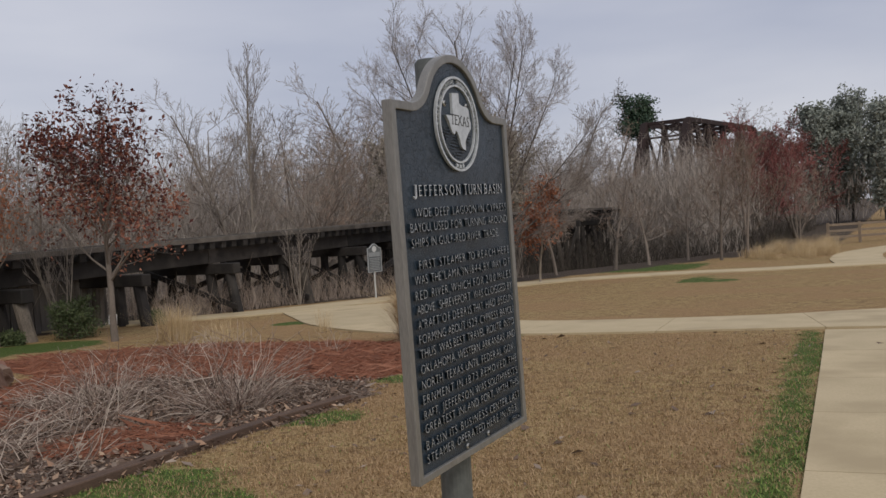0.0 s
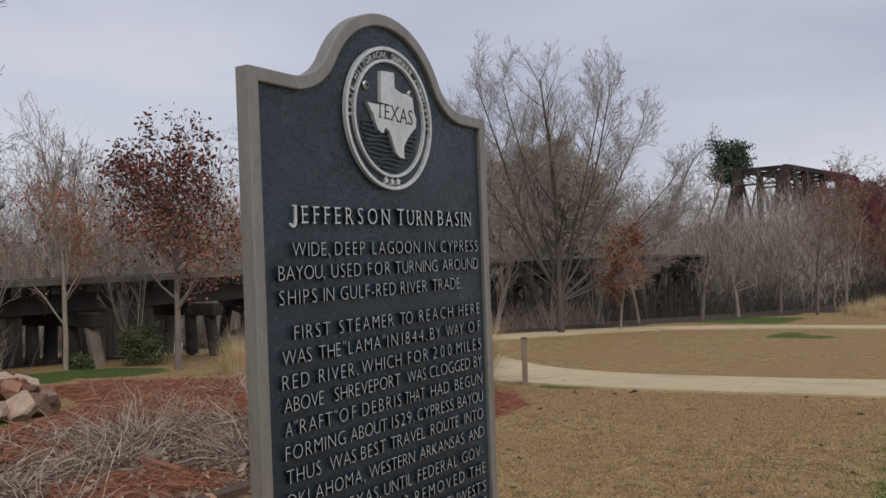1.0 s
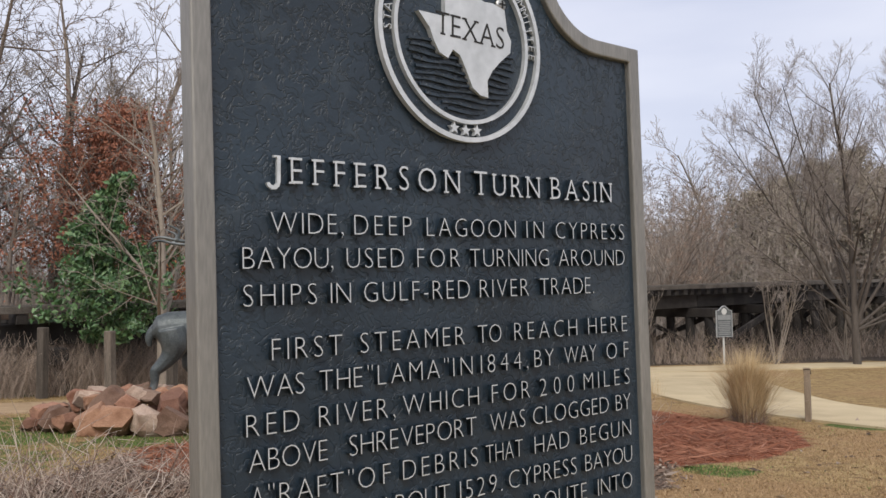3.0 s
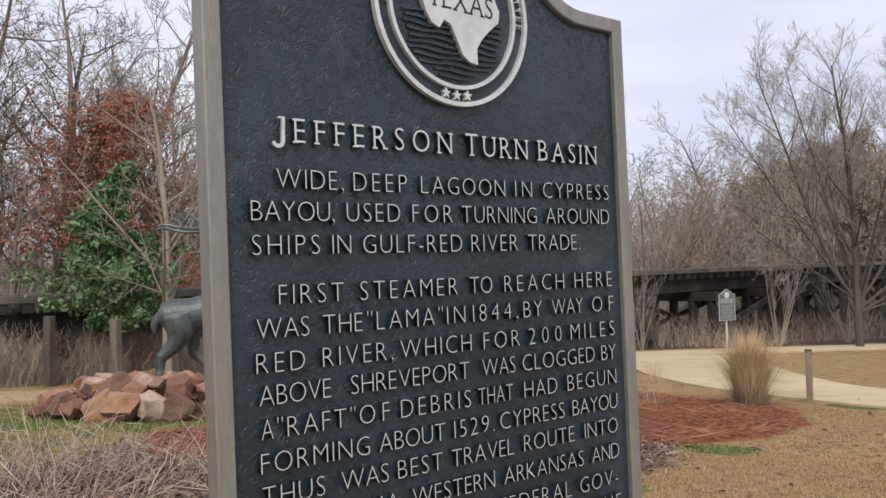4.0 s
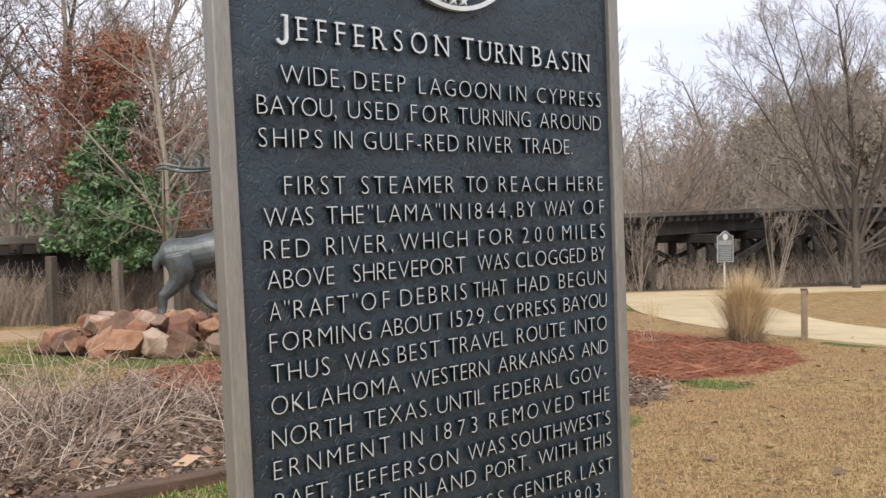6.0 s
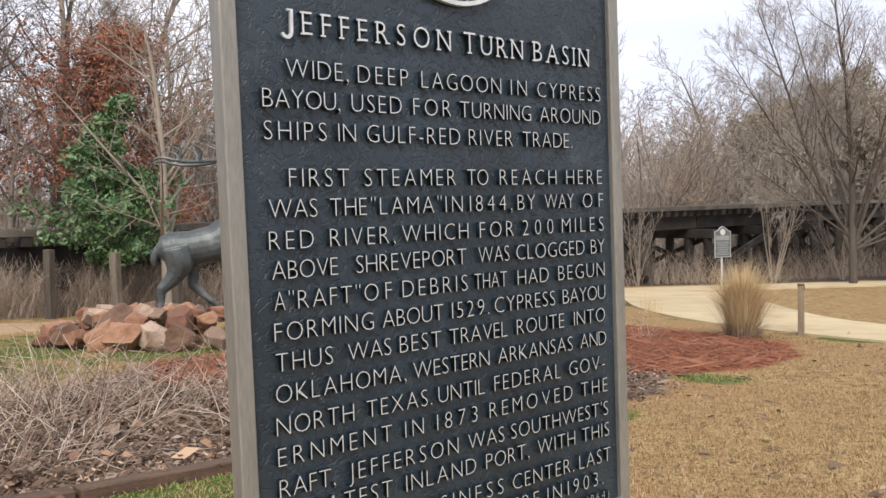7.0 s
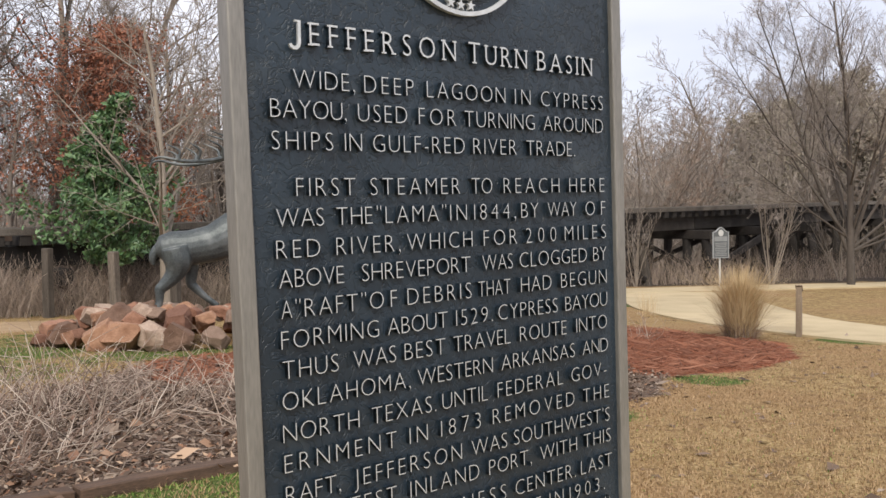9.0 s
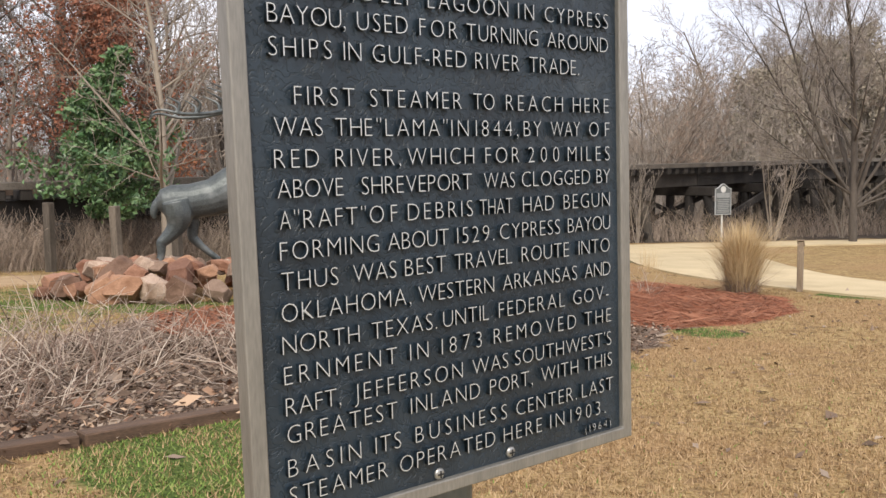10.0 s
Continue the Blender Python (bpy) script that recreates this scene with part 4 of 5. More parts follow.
def profile_tree(seed, height, radius, count, profile, first=0.15, droop=0.0, side=5, thin=0.006):
    """A leader with limbs whose reach follows a list of (share of height, metres), and side twigs on them."""
    r = random.Random(seed)
    fs, ws = [f for f, _ in profile], [w for _, w in profile]
    trunk = [(Vector((r.gauss(0, 0.03) * i, r.gauss(0, 0.03) * i, height * i / 8 - (0.15 if i == 0 else 0))), radius * (1 - 0.9 * i / 8)) for i in range(9)]
    limbs, twigs, fine = [], [], []
    for c in range(count):
        f = first + (0.99 - first) * (c + r.random()) / count
        reach = float(np.interp(f, fs, ws)) * r.choice((0.55, 0.8, 0.95, 1.0, 1.12)) * r.uniform(0.85, 1.1)
        i = min(7, int(f * 8))
        p = trunk[i][0].lerp(trunk[i + 1][0], f * 8 - i)
        a = c * 2.4 + r.gauss(0, 0.35)
        d = Vector((math.cos(a), math.sin(a), 0.55 - droop + 0.5 * f)).normalized()
        pts, rad = [(p.copy(), max(thin, radius * 0.3 * (1 - 0.7 * f)))], max(thin, radius * 0.3 * (1 - 0.7 * f))
        for k in range(5):
            p = p + d * reach / 5
            d = (d + Vector((r.gauss(0, 0.12), r.gauss(0, 0.12), r.gauss(0.02 - droop * 0.25, 0.1)))).normalized()
            pts.append((p.copy(), max(thin * 0.7, rad * (0.85 - 0.16 * k))))
            for _ in range(side):
                w = (d + Vector((r.gauss(0, 0.75), r.gauss(0, 0.75), r.gauss(0.15, 0.5)))).normalized()
                ll = reach * r.uniform(0.12, 0.34)
                q = p + w * ll
                twigs.append([(p.copy(), thin), (p + w * ll * 0.55, thin * 0.8), (q, thin * 0.5)])
                for _ in range(2):
                    e = q + (w + Vector((r.gauss(0, 0.7), r.gauss(0, 0.7), r.gauss(0.1, 0.5)))).normalized() * ll * 0.5
                    fine.append([(q.copy(), thin * 0.6), (e, thin * 0.3)])
        limbs.append(pts)
    return [[trunk], limbs, twigs, [], fine]


def leader(right, deep, h, r, z):
    """A leader that leans along the lawn's diagonal and into the woods, and leaves the trunk at height z."""
    return (0.71 * right + 0.7 * deep, -0.70 * right + 0.71 * deep, h, r, z)


# the tall many-leadered tree by the far walk
lv = grow(11, 10, 0.17, 5, ratio=0.36, angle=40, lift=0.22, first=0.32, counts=(20, 10, 7, 6), thin=0.0047, wobble=0.07,
          ways=[leader(*w) for w in ((0.0, 0.0, 10.0, 0.15, -0.15), (-0.5, 0.05, 9.3, 0.085, 0.9), (0.3, -0.1, 8.6, 0.075, 1.3), (-0.8, -0.15, 7.6, 0.06, 1.5), (0.75, 0.1, 8.0, 0.06, 1.5), (1.3, -0.05, 7.4, 0.055, 1.3), (2.0, 0.12, 6.8, 0.05, 1.2),
                                     (-0.05, 0.6, 8.4, 0.06, 1.6), (0.15, -0.6, 8.0, 0.055, 1.8), (2.6, -0.2, 4.6, 0.04, 1.2), (-1.6, -0.3, 5.0, 0.04, 1.6), (-0.25, 0.1, 8.8, 0.06, 1.6))])
tree_thing("bare_tree", "tall many-stemmed bare tree with a wide vase crown", "tree", (28.97, 13.65), lv, bark=M_DARK_BARK)

# maroon-leaved tree behind the bed
lv = grow(23, 4.85, 0.095, 4, ratio=0.68, angle=48, lift=0.26, first=0.3, counts=(26, 7, 4), thin=0.005)
lf = tips_of(lv, 2)
tree_thing("autumn_tree", "small tree with maroon and rust leaves and a grey trunk", "tree", (12.34, 15.6), lv, bark=M_BARK, turn=80,
           leaves=[("upper_foliage", leaf_mesh("leaves", lf, 2, 0.068, 0.15, M_RED_LEAF, 5, zrange=(2.4, 9))), ("lower_foliage", leaf_mesh("leaves", lf, 4, 0.05, 0.17, M_BRICK_LEAF, 6, zrange=(1.1, 3.7)))])

# slender tree with a few orange leaves
lv = grow(31, 5.9, 0.075, 4, ratio=0.42, angle=36, lift=0.4, first=0.2, counts=(20, 7, 4), thin=0.005)
tree_thing("young_tree", "slender pale-barked tree with a few orange leaves", "tree", (11.24, 18.42), lv, bark=M_PALE_BARK, twig=M_TWIG_WARM,
           leaves=[("foliage", leaf_mesh("leaves", tips_of(lv, 2), 2, 0.045, 0.14, M_ORANGE_LEAF, 8, zrange=(0.9, 4.6)))])

# rust-leaved tree beyond the trestle
lv = profile_tree(37, 7.4, 0.14, 64, [(0.2, 1.7), (0.4, 2.9), (0.58, 2.9), (0.75, 2.0), (0.9, 0.95), (1.0, 0.25)], first=0.22, side=5)
tree_thing("autumn_tree", "pointed tree thick with rust-red leaves behind the trestle", "tree", (7.14, 24.12), lv, bark=M_DARK_BARK,
           leaves=[("upper_foliage", leaf_mesh("leaves", tips_of(lv, 2), 3, 0.06, 0.13, M_BRICK_LEAF, 9, zrange=(3.2, 9))), ("lower_foliage", leaf_mesh("leaves", tips_of(lv, 2)[::2], 2, 0.055, 0.16, M_BRICK_LEAF, 10, zrange=(1.4, 3.4)))])
lv = grow(38, 5.2, 0.12, 4, ratio=0.5, angle=45, lift=0.3, first=0.2, counts=(18, 7, 4), thin=0.006)
tree_thing("autumn_tree", "spreading tree with thin rust-red leaves behind the trestle", "tree", (4.52, 23.78), lv,
           leaves=[("foliage", leaf_mesh("leaves", tips_of(lv, 2)[::2], 2, 0.055, 0.2, M_BRICK_LEAF, 12, zrange=(1.0, 9)))])
lv = grow(39, 3.4, 0.08, 4, ratio=0.55, angle=48, lift=0.25, first=0.2, counts=(16, 7, 4), thin=0.006)
tree_thing("young_tree", "low tree hung with drying orange leaves behind the statue", "tree", (9.0, 24.0), lv,
           leaves=[("foliage", leaf_mesh("leaves", tips_of(lv, 2), 2, 0.055, 0.18, M_ORANGE_LEAF, 13, zrange=(0.8, 4.0)))])

# broad evergreen
lv = profile_tree(43, 4.65, 0.10, 50, [(0.2, 0.45), (0.3, 1.1), (0.4, 1.5), (0.5, 1.25), (0.58, 0.75), (0.72, 0.6), (0.82, 0.32), (1.0, 0.1)], first=0.24, droop=0.3, side=4)
tree_thing("evergreen_tree", "dense glossy dark green broadleaf evergreen tree", "tree", (5.36, 18.28), lv, bark=M_DARK_BARK,
           leaves=[("foliage", leaf_mesh("leaves", tips_of(lv, 2), 3, 0.075, 0.07, M_HOLLY, 14, droop=0.5, zrange=(0.75, 6)))])

# pale-trunked spreading tree beside it
lv = grow(47, 6.3, 0.135, 5, ratio=0.72, angle=52, lift=0.22, first=0.2, counts=(17, 8, 5, 4), thin=0.0085, wobble=0.08)
tree_thing("bare_tree", "pale-barked spreading bare tree near the statue", "tree", (6.10, 17.2), lv, bark=M_PALE_BARK, twig=M_PALE_BARK)

# dark big-limbed trees over the low end of the trestle
for k, (x, y, h, rr, st) in enumerate(((6.06, 28.16, 13.5, 0.23, 1), (9.17, 33.35, 14.0, 0.22, 2), (9.9, 28.96, 12.0, 0.19, 2), (3.7, 26.2, 12.5, 0.2, 1), (12.6, 27.6, 9.0, 0.16, 1), (7.9, 30.6, 13.0, 0.2, 1), (4.6, 30.0, 13.0, 0.2, 2), (2.2, 29.0, 12.5, 0.2, 1))):
    lv = grow(500 + k, h * 0.82, rr, 5, ratio=0.5, angle=48, lift=0.22, first=0.22, stems=st, counts=(14, 8, 7, 5) if st == 1 else (9, 8, 7, 5), thin=0.010, wobble=0.17)
    tree_thing("bare_tree", "tall dark-barked bare tree with crooked limbs behind the trestle", "tree", (x, y), lv, bark=M_DARK_BARK, twig=M_BARK, group="dark trees behind the trestle")

# slender ascending tree behind the trestle
for k, (x, y, h) in enumerate(((29.14, 25.63, 11.6), (9.4, 25.4, 9.0))):
    lv = grow(520 + k, h, 0.12, 5, ratio=0.3, angle=30, lift=0.45, first=0.28, counts=(30, 8, 5, 4), thin=0.008, wobble=0.06)
    tree_thing("bare_tree", "slender pale bare tree with fine upright branches", "tree", (x, y), lv, bark=M_PALE_BARK, group="slender trees behind the trestle")

# small tree with orange leaves at the lawn's edge
lv = grow(53, 3.9, 0.06, 4, ratio=0.45, angle=45, lift=0.25, first=0.2, counts=(14, 6, 4), thin=0.006)
tree_thing("young_tree", "small tree with drying orange leaves on the lawn's edge", "tree", (31.6, 12.3), lv, bark=M_PALE_BARK,
           leaves=[("foliage", leaf_mesh("leaves", tips_of(lv, 2), 3, 0.07, 0.2, M_ORANGE_LEAF, 15, zrange=(0.6, 4.2)))])

# level-branched young trees on the bank
lv = grow(59, 4.6, 0.10, 4, ratio=0.6, angle=72, lift=0.05, first=0.28, counts=(20, 6, 4), thin=0.007)
first = tree_thing("young_tree", "young bare tree with level spreading branches", "tree", (39.59, 11.43), lv, group="young trees on the bank", twig=M_TWIG_WARM)
for x, y, s, a in ((42.85, 10.57, 1.0, 80), (36.49, 13.38, 0.95, 150), (46.12, 9.26, 0.9, 30)):
    t = copy_thing(first, pose(x, y, gz(x, y), 0, 0, a))
    t.scale = (s, s, s)
lv = grow(61, 5.6, 0.09, 5, ratio=0.62, angle=46, lift=0.25, first=0.2, counts=(14, 6, 5, 6), thin=0.009)
first = tree_thing("young_tree", "round-crowned warm brown bare tree on the bank", "tree", (44.85, 7.26), lv, group="round trees on the bank", twig=M_TWIG_WARM)
for x, y, s, a in ((46.02, 6.16, 0.95, 100), (48.96, 6.49, 1.05, 200), (57.10, 4.57, 0.8, 20)):
    t = copy_thing(first, pose(x, y, gz(x, y), 0, 0, a))
    t.scale = (s, s, s)
lv = grow(67, 8.6, 0.16, 5, ratio=0.55, angle=42, lift=0.3, first=0.15, stems=4, counts=(11, 8, 6, 6), thin=0.02)
for x, y in ((67.5, 7.6), (70.5, 8.8), (73.0, 6.2)):
    tree_thing("budding_tree", "bare tree hazed with dark red buds", "tree", (x, y), lv, twig=M_TWIG_RED, turn=x * 7)

# thin clump of pale saplings in front of the trestle
lv = grow(71, 4.2, 0.045, 4, ratio=0.4, angle=30, lift=0.4, first=0.3, stems=5, counts=(8, 5, 3), thin=0.006)
first = tree_thing("sapling_clump", "clump of pale bare saplings by the trestle", "sapling", (27.57, 15.85), lv, bark=M_PALE_BARK, group="sapling clumps")
for x, y, s, a in ((23.2, 18.4, 0.7, 50), (31.5, 15.3, 0.8, 120), (9.3, 19.2, 0.9, 10), (13.5, 18.8, 0.8, 200), (34.6, 14.7, 0.9, 0)):
    t = copy_thing(first, pose(x, y, gz(x, y), 0, 0, a))
    t.scale = (s, s, s)

# pine on the skyline
def pine(at, h, seed, crown_from, needles=M_PINE):
    lv = grow(seed, h, 0.28, 3, ratio=0.24, angle=70, lift=0.2, first=crown_from, counts=(26, 8), thin=0.03)
    tree_thing("pine_tree", "tall dark pine with a round tufted crown", "tree", at, lv, leaves=[("needle_foliage", leaf_mesh("needles", tips_of(lv, 1), 6, 0.2, 0.34, needles, seed, zrange=(h * crown_from, h + 3)))])


pine((104.4, 26.5), 18.6, 73, 0.78)


def mass_tree(name, label, at, h, wide, seed, leaf, size, per=2, low=0.3, count=46):
    """A leafy tree that rounds off at the top."""
    lv = profile_tree(seed, h, 0.2, count, [(low, wide * 0.6), (0.55, wide), (0.75, wide * 0.95), (0.9, wide * 0.7), (1.0, wide * 0.35)], first=low, side=4, thin=0.015)
    tree_thing(name, label, "tree", at, lv, bark=M_DARK_BARK, leaves=[("foliage", leaf_mesh("leaves", tips_of(lv, 2), per, size, size * 1.6, leaf, seed, zrange=(h * low, h + 3)))])


# far pines, paled by colour alone since no air haze is rendered
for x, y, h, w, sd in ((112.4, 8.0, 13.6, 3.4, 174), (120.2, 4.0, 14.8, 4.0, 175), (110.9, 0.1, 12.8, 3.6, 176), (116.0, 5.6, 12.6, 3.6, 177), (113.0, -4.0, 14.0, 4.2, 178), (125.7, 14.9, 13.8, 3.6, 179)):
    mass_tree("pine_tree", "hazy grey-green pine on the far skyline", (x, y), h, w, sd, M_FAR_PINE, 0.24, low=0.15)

# the woods behind the trestle: a few kinds of bare tree, repeated
KINDS = []
for i, (h, ang, rat, st, tw) in enumerate(((9.5, 46, 0.5, 1, M_TWIG), (8.4, 54, 0.55, 2, M_TWIG), (10.5, 34, 0.4, 1, M_TWIG), (8.8, 58, 0.52, 1, M_TWIG_WARM), (9.2, 50, 0.5, 2, M_TWIG))):
    lv = grow(101 + i, h, 0.14, 5, ratio=rat, angle=ang, lift=0.1, first=0.3, stems=st, counts=(13, 6, 5, 6) if st == 1 else (7, 6, 5, 6), thin=0.0095, wobble=0.2)
    KINDS.append((lv, tw))
rnd = random.Random(77)
woods, seeds = [], []
for i, (lv, tw) in enumerate(KINDS):
    seeds.append(tree_thing("woodland_tree", "bare grey-brown woodland tree behind the trestle", "tree", (2.0 + 13.0 * i, 30.5 + (i % 3)), lv, twig=tw, group="woodland trees"))
spots = []
while len(spots) < 92:
    x, y = rnd.uniform(-30, 120), rnd.uniform(24.8, 58)
    if x > 45:
        y = rnd.uniform(max(13, bank_line(x) + 6), 55)
        if 15.5 < y < 25:
            continue
    if all(math.hypot(x - a, y - b) > 2.6 for a, b in spots):
        spots.append((x, y))
for _ in range(46):                                     # thicker along the trestle
    spots.append((rnd.uniform(14, 62), rnd.uniform(24.0, 40)))
for _ in range(16):                                     # on the bank before the truss
    spots.append((rnd.uniform(60, 84), rnd.uniform(9.5, 17)))
for x, y in spots:
    s = rnd.uniform(0.92, 1.28) * (1.0 + 0.011 * min(40.0, max(0.0, x - 25))) * (1.0 + max(0, y - 40) * 0.006) * (0.62 if y < 18 else 1.0)
    if 13 < x < 22 and y < 33:                          # lower where the autumn tree stands before them
        s *= 0.62
    elif 30 < x < 52 and y < 40:
        s *= 0.84
    t = copy_thing(rnd.choice(seeds), pose(x, y, gz(x, y) - 0.1, rnd.uniform(-3, 3), rnd.uniform(-3, 3), rnd.uniform(0, 360)))
    t.scale = (s, s, s)
for x, y, s, kind in ((6.21, 27.59, 1.45, 0), (8.18, 25.20, 1.25, 2), (2.45, 26.09, 1.3, 3), (27.5, 24.6, 0.92, 2), (-0.09, 25.21, 1.2, 0), (11.32, 25.35, 1.15, 1)):
    t = copy_thing(seeds[kind], pose(x, y, gz(x, y) - 0.1, 0, 0, rnd.uniform(0, 360)))
    t.scale = (s, s, s)

# olive evergreen masses standing among the woods
for x, y, h, w, sd in ((56.2, 26.5, 14.3, 2.3, 81), (56.5, 29.1, 13.9, 2.2, 83), (51.2, 28.9, 12.2, 2.0, 84), (54.5, 24.9, 12.0, 2.6, 85), (44.5, 27.0, 10.6, 2.2, 86), (60.5, 26.0, 12.0, 2.6, 87)):
    mass_tree("leafy_tree", "dull olive-brown leafy tree among bare woods", (x, y), h, w, sd, M_OLIVE, 0.11, per=3)


def build_thicket(name, label, count, xr, yr, top, seed, width, low=-1.5):
    """Brown haze of twigs, thick at the foot and thinning upward, over a stretch of the plan."""
    r = np.random.RandomState(seed)
    x, y = r.uniform(*xr, count), r.uniform(*yr, count)
    keep = (y > BRIDGE_Y + 3.2) | ((y < BRIDGE_Y - 4.5) & (x > 52))
    x, y = x[keep], y[keep]
    n = len(x)
    clump = 0.72 + 0.2 * np.sin(x * 0.9 + y * 0.55) * np.sin(y * 0.83 - x * 0.31) + 0.16 * np.sin(x * 2.3 + y * 1.7)
    crown = top * clump * np.where(y < BRIDGE_Y, 0.72, 1.0)
    z = low + (crown - low) * r.beta(1.25, 1.35, n)
    ll = r.uniform(0.4, 1.3, n)
    lean, way = np.abs(r.normal(0, 0.55, n)), r.uniform(0, 2 * np.pi, n)
    tip = np.stack([x + np.cos(way) * lean * ll, y + np.sin(way) * lean * ll, z + ll * 0.85], 1)
    turn = r.uniform(0, np.pi, n)
    w = width * r.uniform(0.5, 1.3, n)
    side = np.stack([np.cos(turn) * w, np.sin(turn) * w, np.zeros(n)], 1)
    base = np.stack([x, y, z], 1)
    v = np.stack([base - side, base + side, tip], 1).reshape(-1, 3)
    tagged(new(name, mesh_of(name, v.tolist(), np.arange(n * 3).reshape(-1, 3).tolist(), M_HAZE)), label, "woods", kind="stuff")


def build_far_woods():
    """Distant bare woods: thousands of thin upright stems and twigs, of uneven height, in one mesh."""
    r = np.random.RandomState(5)
    n = 100000
    ang = r.uniform(radians(-12), radians(110), n)
    d = r.uniform(58, 150, n)
    x, y = d * np.cos(ang), d * np.sin(ang)
    keep = (y > 24) | (x > 108)
    x, y, ang, d = x[keep], y[keep], ang[keep], d[keep]
    n = len(x)
    wave = 0.5 + 0.5 * np.sin(ang * 23) * np.sin(ang * 61 + 1) + 0.3 * np.sin(ang * 140)
    crown = (4.0 + 2.8 * wave) * (0.8 + d / 260)
    mid = crown * r.beta(2.2, 1.3, n) - 1.0
    long = np.where(r.rand(n) < 0.08, r.uniform(3, 6, n), r.uniform(0.5, 1.7, n))
    tilt = r.normal(0, 0.75, (n, 2))
    w = r.uniform(0.012, 0.04, n) * d / 80
    px, py = -np.sin(ang) * w, np.cos(ang) * w
    v = np.stack([np.stack([x - px, y - py, mid - long / 2], 1), np.stack([x + px, y + py, mid - long / 2], 1), np.stack([x + tilt[:, 0] * long * 0.6, y + tilt[:, 1] * long * 0.6, mid + long / 2], 1)], 1).reshape(-1, 3)
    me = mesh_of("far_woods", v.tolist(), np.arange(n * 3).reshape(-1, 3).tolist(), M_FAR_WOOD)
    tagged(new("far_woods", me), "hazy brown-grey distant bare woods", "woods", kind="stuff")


def build_brush(name, label, count, where, hgt, seed, material_=M_BRUSH, width=0.008):
    """Thin arching stems over a stretch of ground."""
    r = random.Random(seed)
    paths = []
    while len(paths) < count:
        x, y = where(r)
        if x is None:
            continue
        p = Vector((x, y, gz(x, y) - 0.05))
        a, h = r.uniform(0, 6.3), hgt * r.uniform(0.4, 1.25)
        d = Vector((math.cos(a) * 0.35, math.sin(a) * 0.35, 1)).normalized()
        pts = [(p.copy(), width)]
        for i in range(3):
            p = p + d * h / 3
            d = (d + Vector((r.gauss(0, 0.45), r.gauss(0, 0.45), -0.1))).normalized()
            pts.append((p.copy(), width * (0.8 - 0.22 * i)))
        paths.append((pts, 3))
    tagged(new(name, tubes(paths, name, material_)), label, "brush", kind="stuff")


build_far_woods()
build_thicket("thicket", "brown bare thicket behind the trestle", 95000, (-24, 44), (24, 46), 7.0, 61, 0.012)
build_thicket("thicket", "brown bare thicket along the bayou", 110000, (40, 112), (7.5, 50), 9.0, 62, 0.022, -2.6)
build_thicket("thicket", "brown bare thicket on the bank before the truss", 42000, (54, 84), (9.5, 16), 8.6, 63, 0.018, -2.6)
build_brush("undergrowth", "tangled bare undergrowth along the trestle", 6000, lambda r: (r.uniform(-22, 60), BRIDGE_Y + r.gauss(4.0, 2.0)) if r.random() < 0.45 else (r.uniform(-22, 60), r.uniform(26, 36)), 2.0, 21)
build_brush("fence_brush", "thin brown brush before the trestle", 8500, lambda r: (r.uniform(-5, 9.5), r.uniform(18.0, 20.2)), 1.2, 23, M_BRUSH, 0.006)
build_brush("walk_brush", "brown twiggy brush between the walk and the trestle", 1800, lambda r: (lambda x: (x, 19.6 - max(0.0, x - 22) * 0.33 + r.uniform(-0.6, 1.4)))(r.uniform(17.5, 36)), 1.25, 24, M_BRUSH, 0.007)
build_brush("bank_brush", "tangled bare brush on the bayou bank, coloured dark for shade", 5200, lambda r: (lambda x: (x, bank_line(x) + r.uniform(0.4, 6)))(r.uniform(31, 95)), 2.3, 22, M_BANK_BRUSH, 0.011)


# ---- bronze elk on its rock pile ----
def loft(rings, sides=20):
    """A closed skin over ellipses of (centre, half height, half width, way)."""
    bm = bmesh.new()
    rows = []
    for c, h, w, d in rings:
        c, d = Vector(c), Vector(d).normalized()
        side = Vector((0, 1, 0))
        up = d.cross(side).normalized() * -1
        rows.append([bm.verts.new(c + up * h * math.sin(2 * math.pi * s / sides) + side * w * math.cos(2 * math.pi * s / sides)) for s in range(sides)])
    for a, b in zip(rows, rows[1:]):
        for s in range(sides):
            bm.faces.new((a[s], a[(s + 1) % sides], b[(s + 1) % sides], b[s]))
    bm.faces.new(rows[0][::-1])
    bm.faces.new(rows[-1])
    bmesh.ops.recalc_face_normals(bm, faces=bm.faces)
    return bm


def limb(points, y):
    """A leg or antler through (x, z, radius) with a sideways place for each point."""
    p = [Vector((x, y[i] if isinstance(y, (list, tuple)) else y, z)) for i, (x, z, r) in enumerate(points)]
    pts = spline([(q.x, q.y, q.z, points[i][2]) for i, q in enumerate(p)], 5)
    rings = []
    for i, q in enumerate(pts):
        a, b = pts[max(0, i - 1)], pts[min(len(pts) - 1, i + 1)]
        d = Vector((b - a)[:3])
        rings.append((Vector(q[:3]), q[3], q[3], d))
    bm = bmesh.new()
    rows = []
    for c, r, _, d in rings:
        d = d.normalized()
        u = d.cross(Vector((0, 1, 0.13))).normalized()
        v = d.cross(u)
        rows.append([bm.verts.new(c + (u * math.cos(2 * math.pi * s / 10) + v * math.sin(2 * math.pi * s / 10)) * r) for s in range(10)])
    for a, b in zip(rows, rows[1:]):
        for s in range(10):
            bm.faces.new((a[s], a[(s + 1) % 10], b[(s + 1) % 10], b[s]))
    bm.faces.new(rows[0][::-1])
    bm.faces.new(rows[-1])
    bmesh.ops.recalc_face_normals(bm, faces=bm.faces)
    return bm


